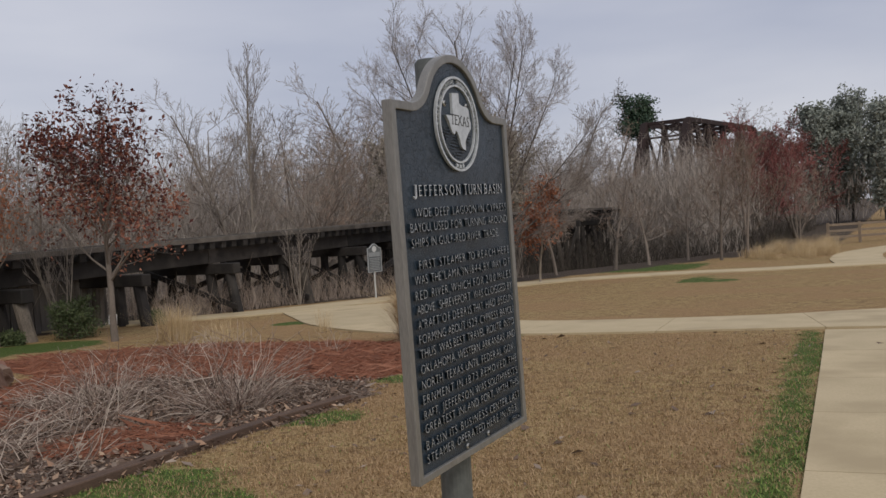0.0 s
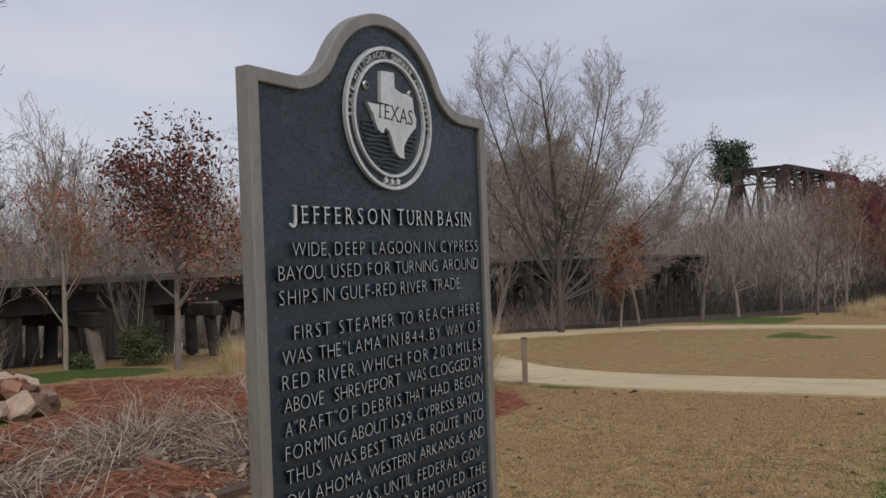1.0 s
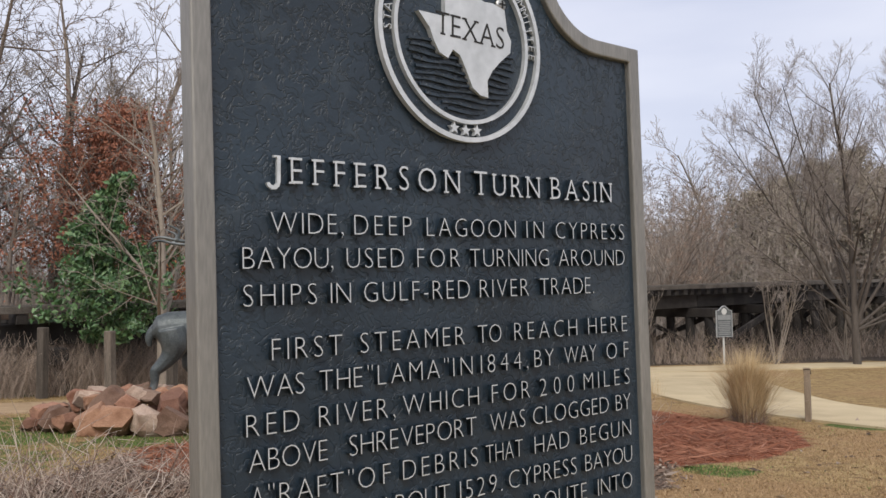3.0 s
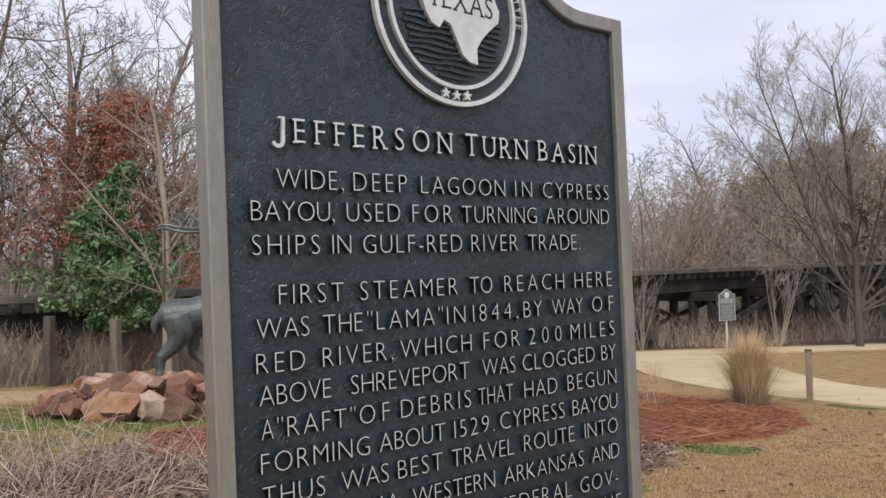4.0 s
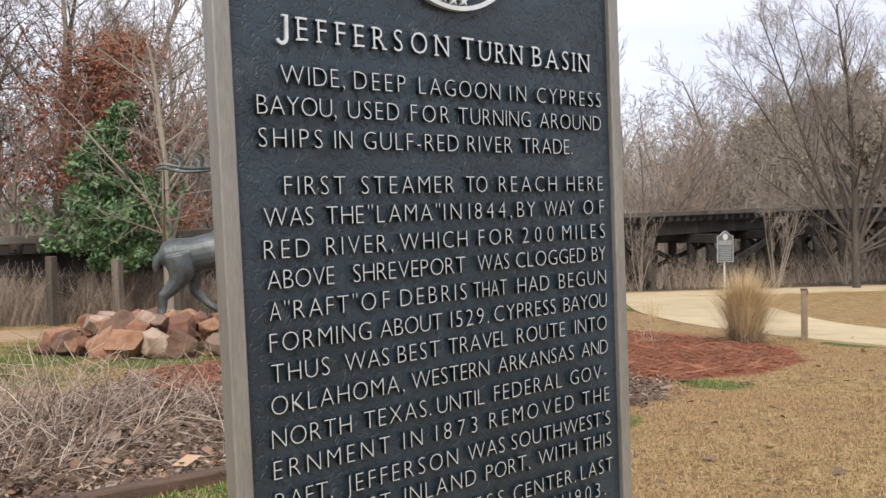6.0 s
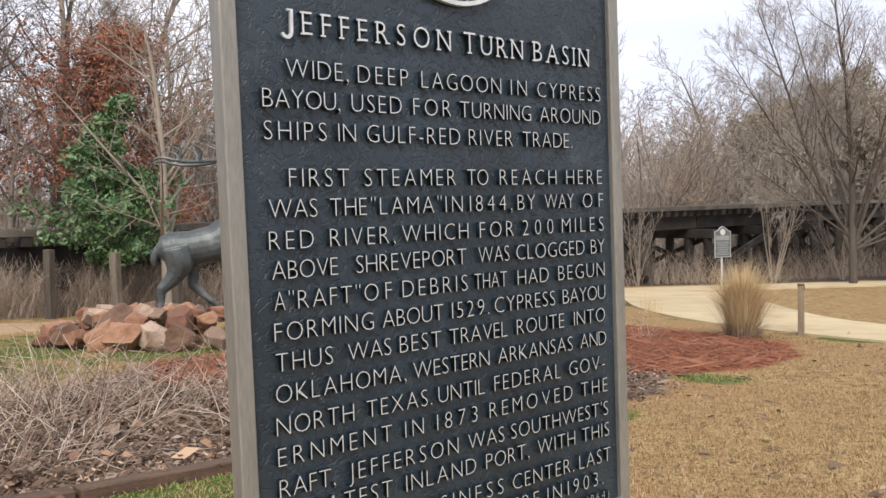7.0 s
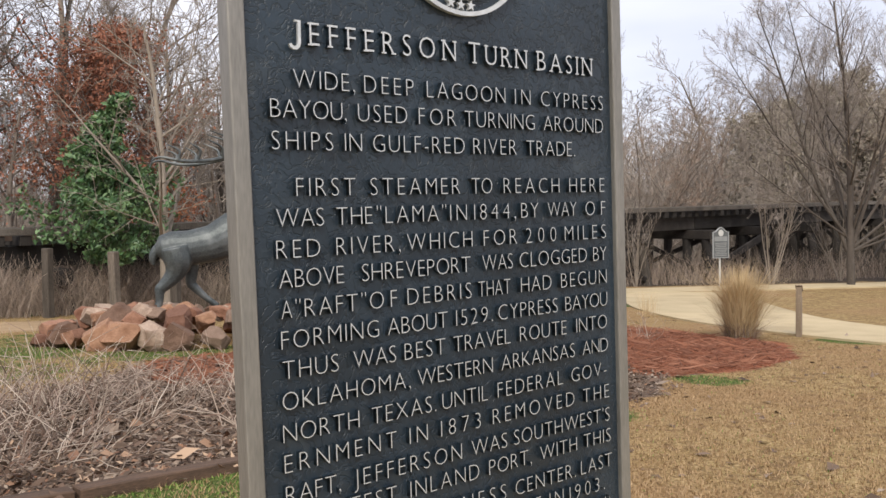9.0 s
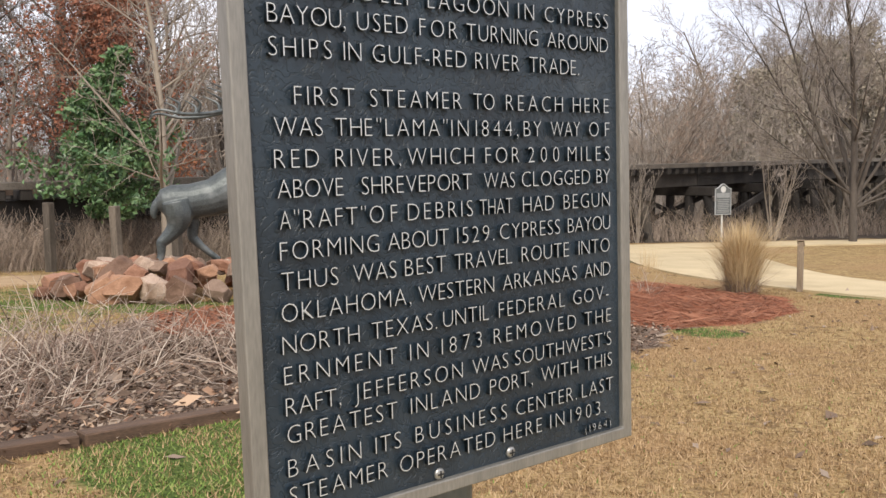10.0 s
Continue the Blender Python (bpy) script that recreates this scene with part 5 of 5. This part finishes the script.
def build_elk():
    pieces = []
    spine = [(0.03, 0.98, 0.10, 0.10), (0.10, 1.0, 0.21, 0.18), (0.28, 1.0, 0.28, 0.24), (0.55, 1.01, 0.28, 0.25), (0.85, 1.06, 0.30, 0.26), (1.12, 1.18, 0.36, 0.27), (1.36, 1.28, 0.39, 0.27), (1.56, 1.33, 0.32, 0.23), (1.70, 1.36, 0.19, 0.14)]
    pieces.append(loft([((x, 0, z), h, w, (1, 0, 0.15)) for x, z, h, w in spine]))
    neck = [(1.34, 1.32, 0.30, 0.22, 0.5, 1), (1.50, 1.55, 0.285, 0.20, 0.4, 1), (1.60, 1.78, 0.26, 0.18, 0.25, 1), (1.655, 2.02, 0.225, 0.16, 0.05, 1), (1.65, 2.24, 0.18, 0.135, -0.1, 1), (1.61, 2.42, 0.14, 0.11, -0.2, 1)]
    pieces.append(loft([((x, 0, z), h, w, (dx, 0, dz)) for x, z, h, w, dx, dz in neck]))
    head = [(1.44, 2.44, 0.07, 0.06), (1.52, 2.46, 0.125, 0.10), (1.64, 2.50, 0.135, 0.105), (1.76, 2.555, 0.105, 0.08), (1.88, 2.615, 0.075, 0.06), (1.98, 2.66, 0.06, 0.052), (2.03, 2.68, 0.03, 0.03)]
    pieces.append(loft([((x, 0, z), h, w, (1, 0, 0.45)) for x, z, h, w in head]))
    # mane ridges
    tuft = random.Random(77)
    for i in range(150):
        f = tuft.random()
        x, z, h, w = [a + (b - a) * f for a, b in zip((1.52, 1.42, 0.30, 0.225), (1.66, 2.34, 0.19, 0.145))]
        a = radians(tuft.uniform(-110, 110))
        px, py = x + h * math.cos(a), w * math.sin(a)
        ll, drift = tuft.uniform(0.14, 0.26), tuft.uniform(0.0, 0.1)
        pieces.append(limb([(px - 0.05, z + ll * 0.4, 0.015), (px + 0.005, z, 0.026), (px + 0.025 + drift * 0.3, z - ll * 0.4, 0.02), (px + 0.03 + drift, z - ll * 0.75, 0.007)], [py * 0.92, py * 1.04, py * 1.05 - drift * 0.3 * py, py * 1.0 - drift * py]))
    for s, dx in ((-1, 0.0), (1, -0.06)):
        pieces.append(limb([(1.44, 1.25, 0.17), (1.42, 1.02, 0.13), (1.43, 0.82, 0.085), (1.46, 0.55, 0.062), (1.48, 0.48, 0.066), (1.485, 0.22, 0.045), (1.50, 0.12, 0.055), (1.58 + dx, 0.04, 0.06), (1.63 + dx, 0.0, 0.05)], 0.15 * s))
    pieces.append(limb([(0.30, 1.02, 0.22), (0.34, 0.78, 0.22), (0.27, 0.58, 0.145), (0.12, 0.42, 0.10), (0.06, 0.36, 0.085), (0.05, 0.18, 0.062), (0.02, 0.08, 0.065), (0.04, 0.0, 0.06)], -0.14))
    pieces.append(limb([(0.38, 1.0, 0.19), (0.50, 0.80, 0.17), (0.56, 0.62, 0.11), (0.55, 0.45, 0.085), (0.58, 0.38, 0.076), (0.76, 0.20, 0.055), (0.88, 0.10, 0.052), (0.96, 0.03, 0.055)], 0.14))
    pieces.append(limb([(0.08, 1.05, 0.07), (0.0, 0.96, 0.07), (-0.035, 0.84, 0.06), (-0.02, 0.74, 0.03)], 0.0))
    for s in (-1, 1):
        pieces.append(limb([(1.50, 2.50, 0.05), (1.40, 2.56, 0.05), (1.30, 2.55, 0.02)], [0.09 * s, 0.16 * s, 0.24 * s]))
        pieces.append(limb([(1.52, 2.54, 0.04), (1.34, 2.52, 0.036), (1.05, 2.43, 0.034), (0.72, 2.37, 0.032), (0.40, 2.37, 0.028), (0.16, 2.42, 0.024), (0.02, 2.40, 0.02), (-0.05, 2.30, 0.012)],
                           [0.06 * s, 0.12 * s, 0.26 * s, 0.40 * s, 0.46 * s, 0.44 * s, 0.40 * s, 0.37 * s]))
        for bx, bz, by, tx, tz, ty in ((1.46, 2.54, 0.08, 1.12, 2.98, 0.26), (1.38, 2.53, 0.11, 0.86, 2.86, 0.34), (1.05, 2.43, 0.26, 0.80, 2.72, 0.42), (0.66, 2.37, 0.41, 0.52, 2.66, 0.52), (0.36, 2.38, 0.46, 0.20, 2.62, 0.50)):
            pieces.append(limb([(bx, bz, 0.028), (bx * 0.55 + tx * 0.45 + 0.1, bz * 0.5 + tz * 0.5 + 0.02, 0.024), (tx, tz, 0.012)], [by * s, (by * 0.5 + ty * 0.5) * s, ty * s]))
    bm = bmesh.new()
    for p in pieces:
        me = bpy.data.meshes.new("piece")
        p.to_mesh(me)
        p.free()
        bm.from_mesh(me)
        bpy.data.meshes.remove(me)
    ob = new("elk_statue", flat("elk_statue", bm, M_BRONZE, True))
    ob.matrix_basis = pose(4.13, 12.50, -0.02, 0, 0, -18.8) @ Matrix.Scale(0.99, 4)
    rm = ob.modifiers.new("fuse", "REMESH")
    rm.mode, rm.voxel_size, rm.use_smooth_shade = "VOXEL", 0.015, True
    sm = ob.modifiers.new("soften", "SMOOTH")
    sm.factor, sm.iterations = 0.5, 2
    tagged(ob, "life-size dark bronze bugling elk statue on a rock pile", "statue")


build_elk()


def rock_mesh(seed):
    """A split, blocky boulder: a ball cut by three uneven pairs of faces and a few corners."""
    r = random.Random(seed)
    bm = bmesh.new()
    bmesh.ops.create_icosphere(bm, subdivisions=4, radius=0.66)
    cuts = []
    for k in range(3):
        for s in (-1, 1):
            n = Vector((0.0, 0.0, 0.0))
            n[k] = s
            cuts.append(((n + Vector((r.gauss(0, 0.2), r.gauss(0, 0.2), r.gauss(0, 0.2)))).normalized(), r.uniform(0.33, 0.46)))
    for _ in range(11):
        cuts.append((Vector((r.gauss(0, 1), r.gauss(0, 1), r.gauss(0, 1))).normalized(), r.uniform(0.36, 0.50)))
    for n, d in cuts:
        for v in bm.verts:
            over = v.co.dot(n) - d
            if over > 0:
                v.co -= n * over
    off = Vector((seed * 3.1, seed * 1.7, 0))
    for v in bm.verts:
        v.co += v.co.normalized() * (0.030 * noise.noise(v.co * 4 + off) + 0.012 * noise.noise(v.co * 15 + off))
    return flat("rock", bm, M_ROCK, False)


def build_rocks():
    meshes = [rock_mesh(i) for i in range(10)]
    r = random.Random(12)
    ax = Vector((math.cos(radians(-22)), math.sin(radians(-22))))
    ay = Vector((-ax.y, ax.x))

    def put(a, b, z, sx, sy, sz):
        p = Vector((4.5, 11.75)) + ax * a + ay * b
        ob = new("rock", r.choice(meshes))
        ob.matrix_basis = pose(p.x, p.y, gz(p.x, p.y) + z, r.uniform(-34, 34), r.uniform(-34, 34), r.uniform(0, 360)) @ Matrix.Diagonal((sx, sy, sz, 1))
        tagged(ob, "rough brown and tan sandstone boulder in a loose pile", "rock", "rocks round the statue")

    for k in range(27):                                   # outer course
        t = 2 * math.pi * (k + r.uniform(-0.3, 0.3)) / 27
        s = r.uniform(0.34, 0.62)
        put(1.9 * math.cos(t) - 0.1, 1.25 * math.sin(t), 0.16, s, s * r.uniform(0.7, 1), s * r.uniform(0.62, 0.9))
    for k in range(21):
        t = 2 * math.pi * (k + r.uniform(-0.3, 0.3)) / 21
        s = r.uniform(0.32, 0.60)
        put(1.5 * math.cos(t), 0.85 * math.sin(t), 0.40, s, s * r.uniform(0.7, 1), s * 0.6)
    for k in range(26):
        s = r.uniform(0.30, 0.58)
        put(r.uniform(-1.2, 1.3), r.uniform(-0.62, 0.62), 0.44, s, s * 0.85, s * 0.5)
    for a, b, s in ((-2.1, 0.35, 0.4), (-2.15, -0.3, 0.3)):
        put(a, b, 0.08, s, s, s * 0.75)


build_rocks()


# ---- things on the lawn and in the bed ----
def blades(name, roots, height, width, lean, material_, seed, segs=2):
    """Narrow upright blades, bent outward, one strip each."""
    r = np.random.RandomState(seed)
    n = len(roots)
    roots = np.asarray(roots, float)
    a = np.arctan2(roots[:, 1], roots[:, 0]) + r.normal(0, 0.9, n) if segs == 2 else r.uniform(0, 2 * np.pi, n)
    h = height * (0.25 + r.beta(2.2, 2.0, n))
    out = np.stack([np.cos(a), np.sin(a), np.zeros(n)], 1)
    side = np.stack([-np.sin(a), np.cos(a), np.zeros(n)], 1) * (width * r.uniform(0.7, 1.3, n))[:, None]
    ln = (lean * np.abs(r.normal(0, 0.85, n)) * h)[:, None]
    up = np.array([0, 0, 1.0])
    if segs == 1:
        v = np.stack([roots - side, roots + side, roots + up * h[:, None] + out * ln], 1).reshape(-1, 3)
        f = np.arange(n * 3).reshape(-1, 3)
        return mesh_of(name, v.tolist(), f.tolist(), material_)
    mid = roots + up * (h * 0.6)[:, None] + out * ln * 0.35
    tip = roots + up * (h * 0.98)[:, None] + out * ln
    v = np.stack([roots - side, roots + side, mid - side * 0.7, mid + side * 0.7, tip], 1).reshape(-1, 3)
    o = np.arange(n)[:, None] * 5
    f = np.concatenate([o + np.array([[0, 1, 3]]), o + np.array([[0, 3, 2]]), o + np.array([[2, 3, 4]])])
    return mesh_of(name, v.tolist(), f.tolist(), material_)


def grass_clump(name, label, at, h, radius, count, seed, group="", lean=0.28):
    r = np.random.RandomState(seed)
    root = thing(name, label, "ornamental grass", pose(at[0], at[1], gz(*at) - 0.02), group)
    t, d = r.uniform(0, 2 * np.pi, count), radius * r.uniform(0, 1, count)
    pts = np.stack([d * np.cos(t), d * np.sin(t), np.zeros(count)], 1)
    part_mesh("tuft", blades("tuft", pts, h, 0.0031, lean, M_STRAW, seed), root)
    k = count // 3
    part_mesh("plume_spray", blades("plume_spray", pts[:k] * 0.8, h * 1.05, 0.0028, lean * 2.0, M_STRAW, seed + 1), root)
    if count > 1000:
        part_mesh("skirt", blades("skirt", pts[:700] * 1.25, h * 0.36, 0.004, 1.5, M_DEAD_STEM, seed + 2), root, None, "brown collapsed blades")
    return root


grass_clump("grass_clump", "tall tan clump of dry ornamental grass in red straw", (11.45, 6.85), 1.12, 0.19, 3200, 3, lean=0.42)
grass_clump("grass_clump", "dry tan clump of ornamental grass behind the bed", (12.3, 13.6), 0.85, 0.40, 700, 4, lean=0.5)
grass_clump("grass_clump", "thin dry reddish grass clump by the walk", (14.05, 10.7), 0.62, 0.25, 70, 5, lean=0.5)
grass_clump("grass_clump", "thin dry grass clump at the back of the bed", (12.0, 11.9), 0.55, 0.5, 160, 6, lean=0.5)
rg = random.Random(8)
for i in range(26):
    x, y = rg.uniform(43, 56), rg.uniform(2.0, 6.2)
    grass_clump("bank_grass", "tan tuft of tall dry grass on the bank", (x, y), rg.uniform(0.6, 1.0), 0.55, 220, 40 + i, "grass tufts on the bank", lean=0.6)


def dead_plant(at, h, count, seed, label, spread=0.6):
    """Bleached, broken stems arching out of one crown."""
    r = random.Random(seed)
    root = thing("dead_perennial", label, "dead plant", pose(at[0], at[1], gz(*at)), "dead plants in the bed")
    paths = []
    for _ in range(count):
        a, d = r.uniform(0, 6.3), spread * math.sqrt(r.random()) * 0.6
        p = Vector((math.cos(a) * d, math.sin(a) * d, -0.02))
        w = Vector((math.cos(a + r.gauss(0, 0.8)), math.sin(a + r.gauss(0, 0.8)), r.uniform(0.15, 1.6))).normalized()
        ll, k = h * r.uniform(0.45, 1.35), 4
        pts, rad = [(p.copy(), 0.0048)], r.uniform(0.0026, 0.0062)
        for i in range(k):
            p = p + w * ll / k
            p.z = max(p.z, 0.01)
            w = (w + Vector((r.gauss(0, 0.2), r.gauss(0, 0.2), r.gauss(-0.12, 0.15)))).normalized()
            pts.append((p.copy(), rad * (1 - 0.17 * i)))
            if r.random() < 0.4:
                q = p + (w + Vector((r.gauss(0, 0.7), r.gauss(0, 0.7), r.gauss(0.1, 0.5)))).normalized() * ll * 0.25
                paths.append(([(p.copy(), rad * 0.7), (q, rad * 0.4)], 3))
        paths.append((pts, 3))
    part_mesh("stem_tangle", tubes(paths, "stem_tangle", M_DEAD_STEM), root)


rg = random.Random(15)
dead_plant((5.0, 5.4), 0.72, 230, 1, "bleached clump of dead perennial stems in the bed", 0.6)
dead_plant((3.9, 6.5), 0.55, 90, 2, "tangled grey clump of dead perennial stems", 0.7)
for i in range(46):
    x, y = rg.uniform(-1.8, 6.0), rg.uniform(4.35, 8.8)
    if bed_mask(x, y) < 0.8 or red_mask(x, y) > 0.45 or y < 4.85:
        continue
    dead_plant((x, y), rg.uniform(0.26, 0.72), rg.randint(24, 90), 100 + i, "tangled grey-brown dead perennial stems", 0.8)
for i in range(14):
    x, y = rg.uniform(2.5, 11.0), rg.uniform(7.0, 13.0)
    if bed_mask(x, y) > 0.8:
        dead_plant((x, y), rg.uniform(0.4, 0.7), 26, 200 + i, "thin upright dead stems in red straw", 0.5)


def scatter(name, label, category, count, area, keep, size, material_, seed, long=1.0, lift=0.012, tilt=0.35, wide=0.45):
    """Flat bits lying about on the ground: leaves, or straws if long."""
    r = np.random.RandomState(seed)
    out = []
    while len(out) < count:
        x, y = r.uniform(area[0], area[1]), r.uniform(area[2], area[3])
        if r.rand() < keep(x, y):
            out.append((x, y, gz(x, y) + lift * r.rand()))
    c = np.array(out)
    n = len(c)
    a = r.uniform(0, 2 * np.pi, n)
    u = np.stack([np.cos(a), np.sin(a), r.normal(0, tilt, n)], 1)
    v = np.stack([-np.sin(a), np.cos(a), r.normal(0, tilt, n)], 1)
    s = size * (0.35 + r.gamma(2.0, 0.38, (n, 1)))
    up = np.array([[0, 0, 1.0]])
    q = np.stack([c - u * s * long, c - v * s * wide + up * s * 0.2, c + u * s * long, c + v * s * wide + up * s * 0.2], 1)
    q[:, :, 2] = np.maximum(q[:, :, 2], c[:, 2:3] - 0.004)
    f = np.arange(n * 4).reshape(-1, 4)
    f = np.concatenate([f[:, [0, 1, 2]], f[:, [0, 2, 3]]])
    tagged(new(name, mesh_of(name, q.reshape(-1, 3).tolist(), f.tolist(), material_)), label, category, kind="stuff")


scatter("leaf_litter", "brown and grey dead leaves over the bed", "leaf litter", 27000, (-4, 7.2, 3.9, 9.5), lambda x, y: bed_mask(x, y) * (1 - 0.8 * red_mask(x, y)), 0.021, M_DEAD_LEAF, 31, lift=0.05, tilt=0.5)
scatter("curled_leaves", "large curled tan leaves along the front of the bed", "fallen leaves", 2700, (-4, 7.2, 3.95, 7.5), lambda x, y: bed_mask(x, y) * (1 - red_mask(x, y)) * (1.0 if y < 5.0 else 0.3) * (1.0 if x < 5.2 else 0.15), 0.020, M_TAN_LEAF, 36, lift=0.06, tilt=0.65, wide=0.5)
scatter("pine_straw", "red pine straw mulch over the bed", "mulch", 42000, (0, 12.2, 4.0, 15), lambda x, y: red_mask(x, y) ** 2, 0.02, M_RED_STRAW, 32, long=3.8, lift=0.035, tilt=0.22, wide=0.13)
scatter("fallen_leaves", "scattered dead leaves on the lawn", "fallen leaves", 900, (-1, 14, -1, 12), lambda x, y: 1 - bed_mask(x, y), 0.028, M_DEAD_LEAF, 33)


def on_walk(x, y):
    return y < -0.66 + 0.0559 * x or (x > 12.3 and y < 6.5) or x > 13.0


def lawn_blades():
    r = np.random.RandomState(44)
    dry, lush = [], []
    for _ in range(400000):
        d = 2.5 + 14.0 * r.rand() ** 1.25
        t = radians(r.uniform(-4, 84))
        x, y = -1.2 + d * math.cos(t), -1.0 + d * math.sin(t)
        if on_walk(x, y) or bed_mask(x, y) > 0.4:
            continue
        g = green_mask(x, y)
        z = gz(x, y) - 0.004
        patch = noise.noise(Vector((x * 2.1, y * 2.1, 3.0)))
        if r.rand() < 0.9 * (noise.noise(Vector((x * 7.3, y * 7.3, 9.0))) + 0.12) + 0.3 * patch:
            continue
        if r.rand() < g * (0.75 + 0.6 * patch) or r.rand() < 0.018:
            lush.append((x, y, z))
        else:
            dry.append((x, y, z))
    tagged(new("dry_grass", blades("dry_grass", dry, 0.033, 0.0036, 1.2, M_LAWN_BLADE, 1, 1)), "short dormant tan lawn grass", "grass", kind="stuff")
    tagged(new("green_grass", blades("green_grass", lush, 0.026, 0.0048, 1.3, M_GREEN_BLADE, 2, 1)), "patches of green winter grass and weeds", "grass", kind="stuff")


lawn_blades()


def build_edging():
    """Sunken brown timbers along the front of the bed."""
    line = [(-6.6, 3.86), (-4.2, 3.90), (-1.8, 3.93), (0.55, 4.0), (2.9, 4.22), (4.4, 4.35), (5.65, 4.36)]
    for (x0, y0), (x1, y1) in zip(line, line[1:]):
        d = Vector((x1 - x0, y1 - y0)).normalized() * 0.012
        ob = new("landscape_timber", flat("landscape_timber", beam((x0 + d.x, y0 + d.y, gz(x0, y0) + 0.005), (x1 - d.x, y1 - d.y, gz(x1, y1) + 0.005), 0.13, 0.13), M_EDGING))
        tagged(ob, "weathered brown landscape timber edging the bed", "edging timber", "timbers along the bed")


build_edging()


def build_wood_post():
    x, y = 12.6, 6.5
    root = thing("trail_post", "short weathered wooden post with a slanted top board", "wooden post", pose(x, y, gz(x, y), 0, 0, 25))
    part("post", box((0.09, 0.09, 1.02), pose(0, 0, 0.31, 0, 1.5, 0), 0.008), M_STAKE, root)
    part("backing_board", box((0.12, 0.03, 0.66), pose(0.09, -0.03, 0.33, 0, -1.5, 0), 0.005), M_STAKE, root)
    part("top_board", box((0.24, 0.11, 0.025), pose(0.07, 0, 0.80, 0, 26, 0), 0.004), M_STAKE, root)


build_wood_post()


def build_far_sign():
    x, y = 25.0, 16.2
    root = thing("roadside_marker", "dark grey arched marker with pale rim on thin white post", "historical marker", pose(x, y, gz(x, y), 0, 0, -15))
    z0 = 1.00
    pts = []
    for i in range(25):
        q = 0.343 - 0.686 * i / 24
        u = min(1.0, abs(q) / 0.30)
        pts.append((q, z0 + 0.90 + 0.16 * (1 + math.cos(math.pi * u)) / 2))
    pts += [(-0.343, z0), (0.343, z0)]
    small = [(a * 0.93, z0 + 0.5 + (b - z0 - 0.5) * 0.955) for a, b in pts]
    part("plate", ring_solid(pts, small, -0.02, 0.02), M_FAR_RIM, root)
    part("face", outline_solid(small, -0.01, 0.015), M_FAR_SIGN, root, "dark grey face with unreadable pale lines")
    part("seal", outline_solid(circle(0, z0 + 0.86, 0.11, 24), -0.018, 0.0), M_WHITE_POST, root)
    part("header", box((0.56, 0.006, 0.16), pose(0, -0.014, z0 + 0.66)), M_FAR_BAR, root)
    for i in range(8):
        part("writing_bar", box((0.54 - 0.05 * (i % 3), 0.006, 0.03), pose(0, -0.014, z0 + 0.51 - 0.06 * i)), M_FAR_BAR, root)
    part("post", log((0, 0.05, -0.3), (0, 0.05, z0 + 1.0), 0.032, 0.032, 12), M_WHITE_POST, root)


build_far_sign()


def build_tag():
    x, y = 12.45, 15.75
    root = thing("plant_tag", "small white plant tag on a thin stake", "plant label", pose(x, y, gz(x, y), 0, 0, -40))
    part("stake", box((0.025, 0.012, 0.6), pose(0.03, 0, 0.25, 0, 6, 0), 0.003), M_STAKE, root)
    part("card", box((0.19, 0.012, 0.24), pose(0, -0.012, 0.52, 0, 3, 0), 0.004), M_CARD, root, "white card")
    for i in range(3):
        part("writing_bar", box((0.13, 0.004, 0.018), pose(0, -0.02, 0.58 - 0.06 * i, 0, 3, 0)), M_DARK, root)


build_tag()


def build_bush(at, w, h, seed, label, name="shrub"):
    lv = grow(seed, h * 0.95, 0.03, 4, ratio=0.6, angle=50, lift=0.2, first=0.05, stems=9, counts=(7, 4, 3), thin=0.004)
    k = w / max(0.3, h) * 0.8
    for level in lv:
        for path in level:
            for p, _ in path:
                p.x *= k
                p.y *= k
    tree_thing(name, label, "shrub", at, lv, leaves=[("foliage", leaf_mesh("leaves", tips_of(lv, 1), 3, 0.035, 0.06, M_BUSH, seed))])


build_bush((13.0, 17.9), 1.7, 1.15, 301, "rounded dull green shrub by the trestle")
build_bush((11.6, 18.3), 0.6, 0.4, 302, "small low green shrub by the trestle")
build_bush((16.5, 18.6), 0.6, 0.5, 303, "small low green shrub by the trestle")


def build_fence():
    root = thing("rail_fence", "weathered post and rail fence on the far bank", "fence", kind="")
    pts = [(59.0, 3.0), (60.4, 1.2), (61.8, -0.6), (63.2, -2.4), (64.6, -4.2)]
    for x, y in pts:
        part("post", box((0.18, 0.18, 1.7), pose(x, y, gz(x, y) + 0.55), 0.01), M_STAKE, root)
    for (x0, y0), (x1, y1) in zip(pts, pts[1:]):
        for h in (0.45, 0.85, 1.25):
            part("rail", beam((x0, y0, gz(x0, y0) + h), (x1, y1, gz(x1, y1) + h), 0.06, 0.15), M_STAKE, root)


build_fence()
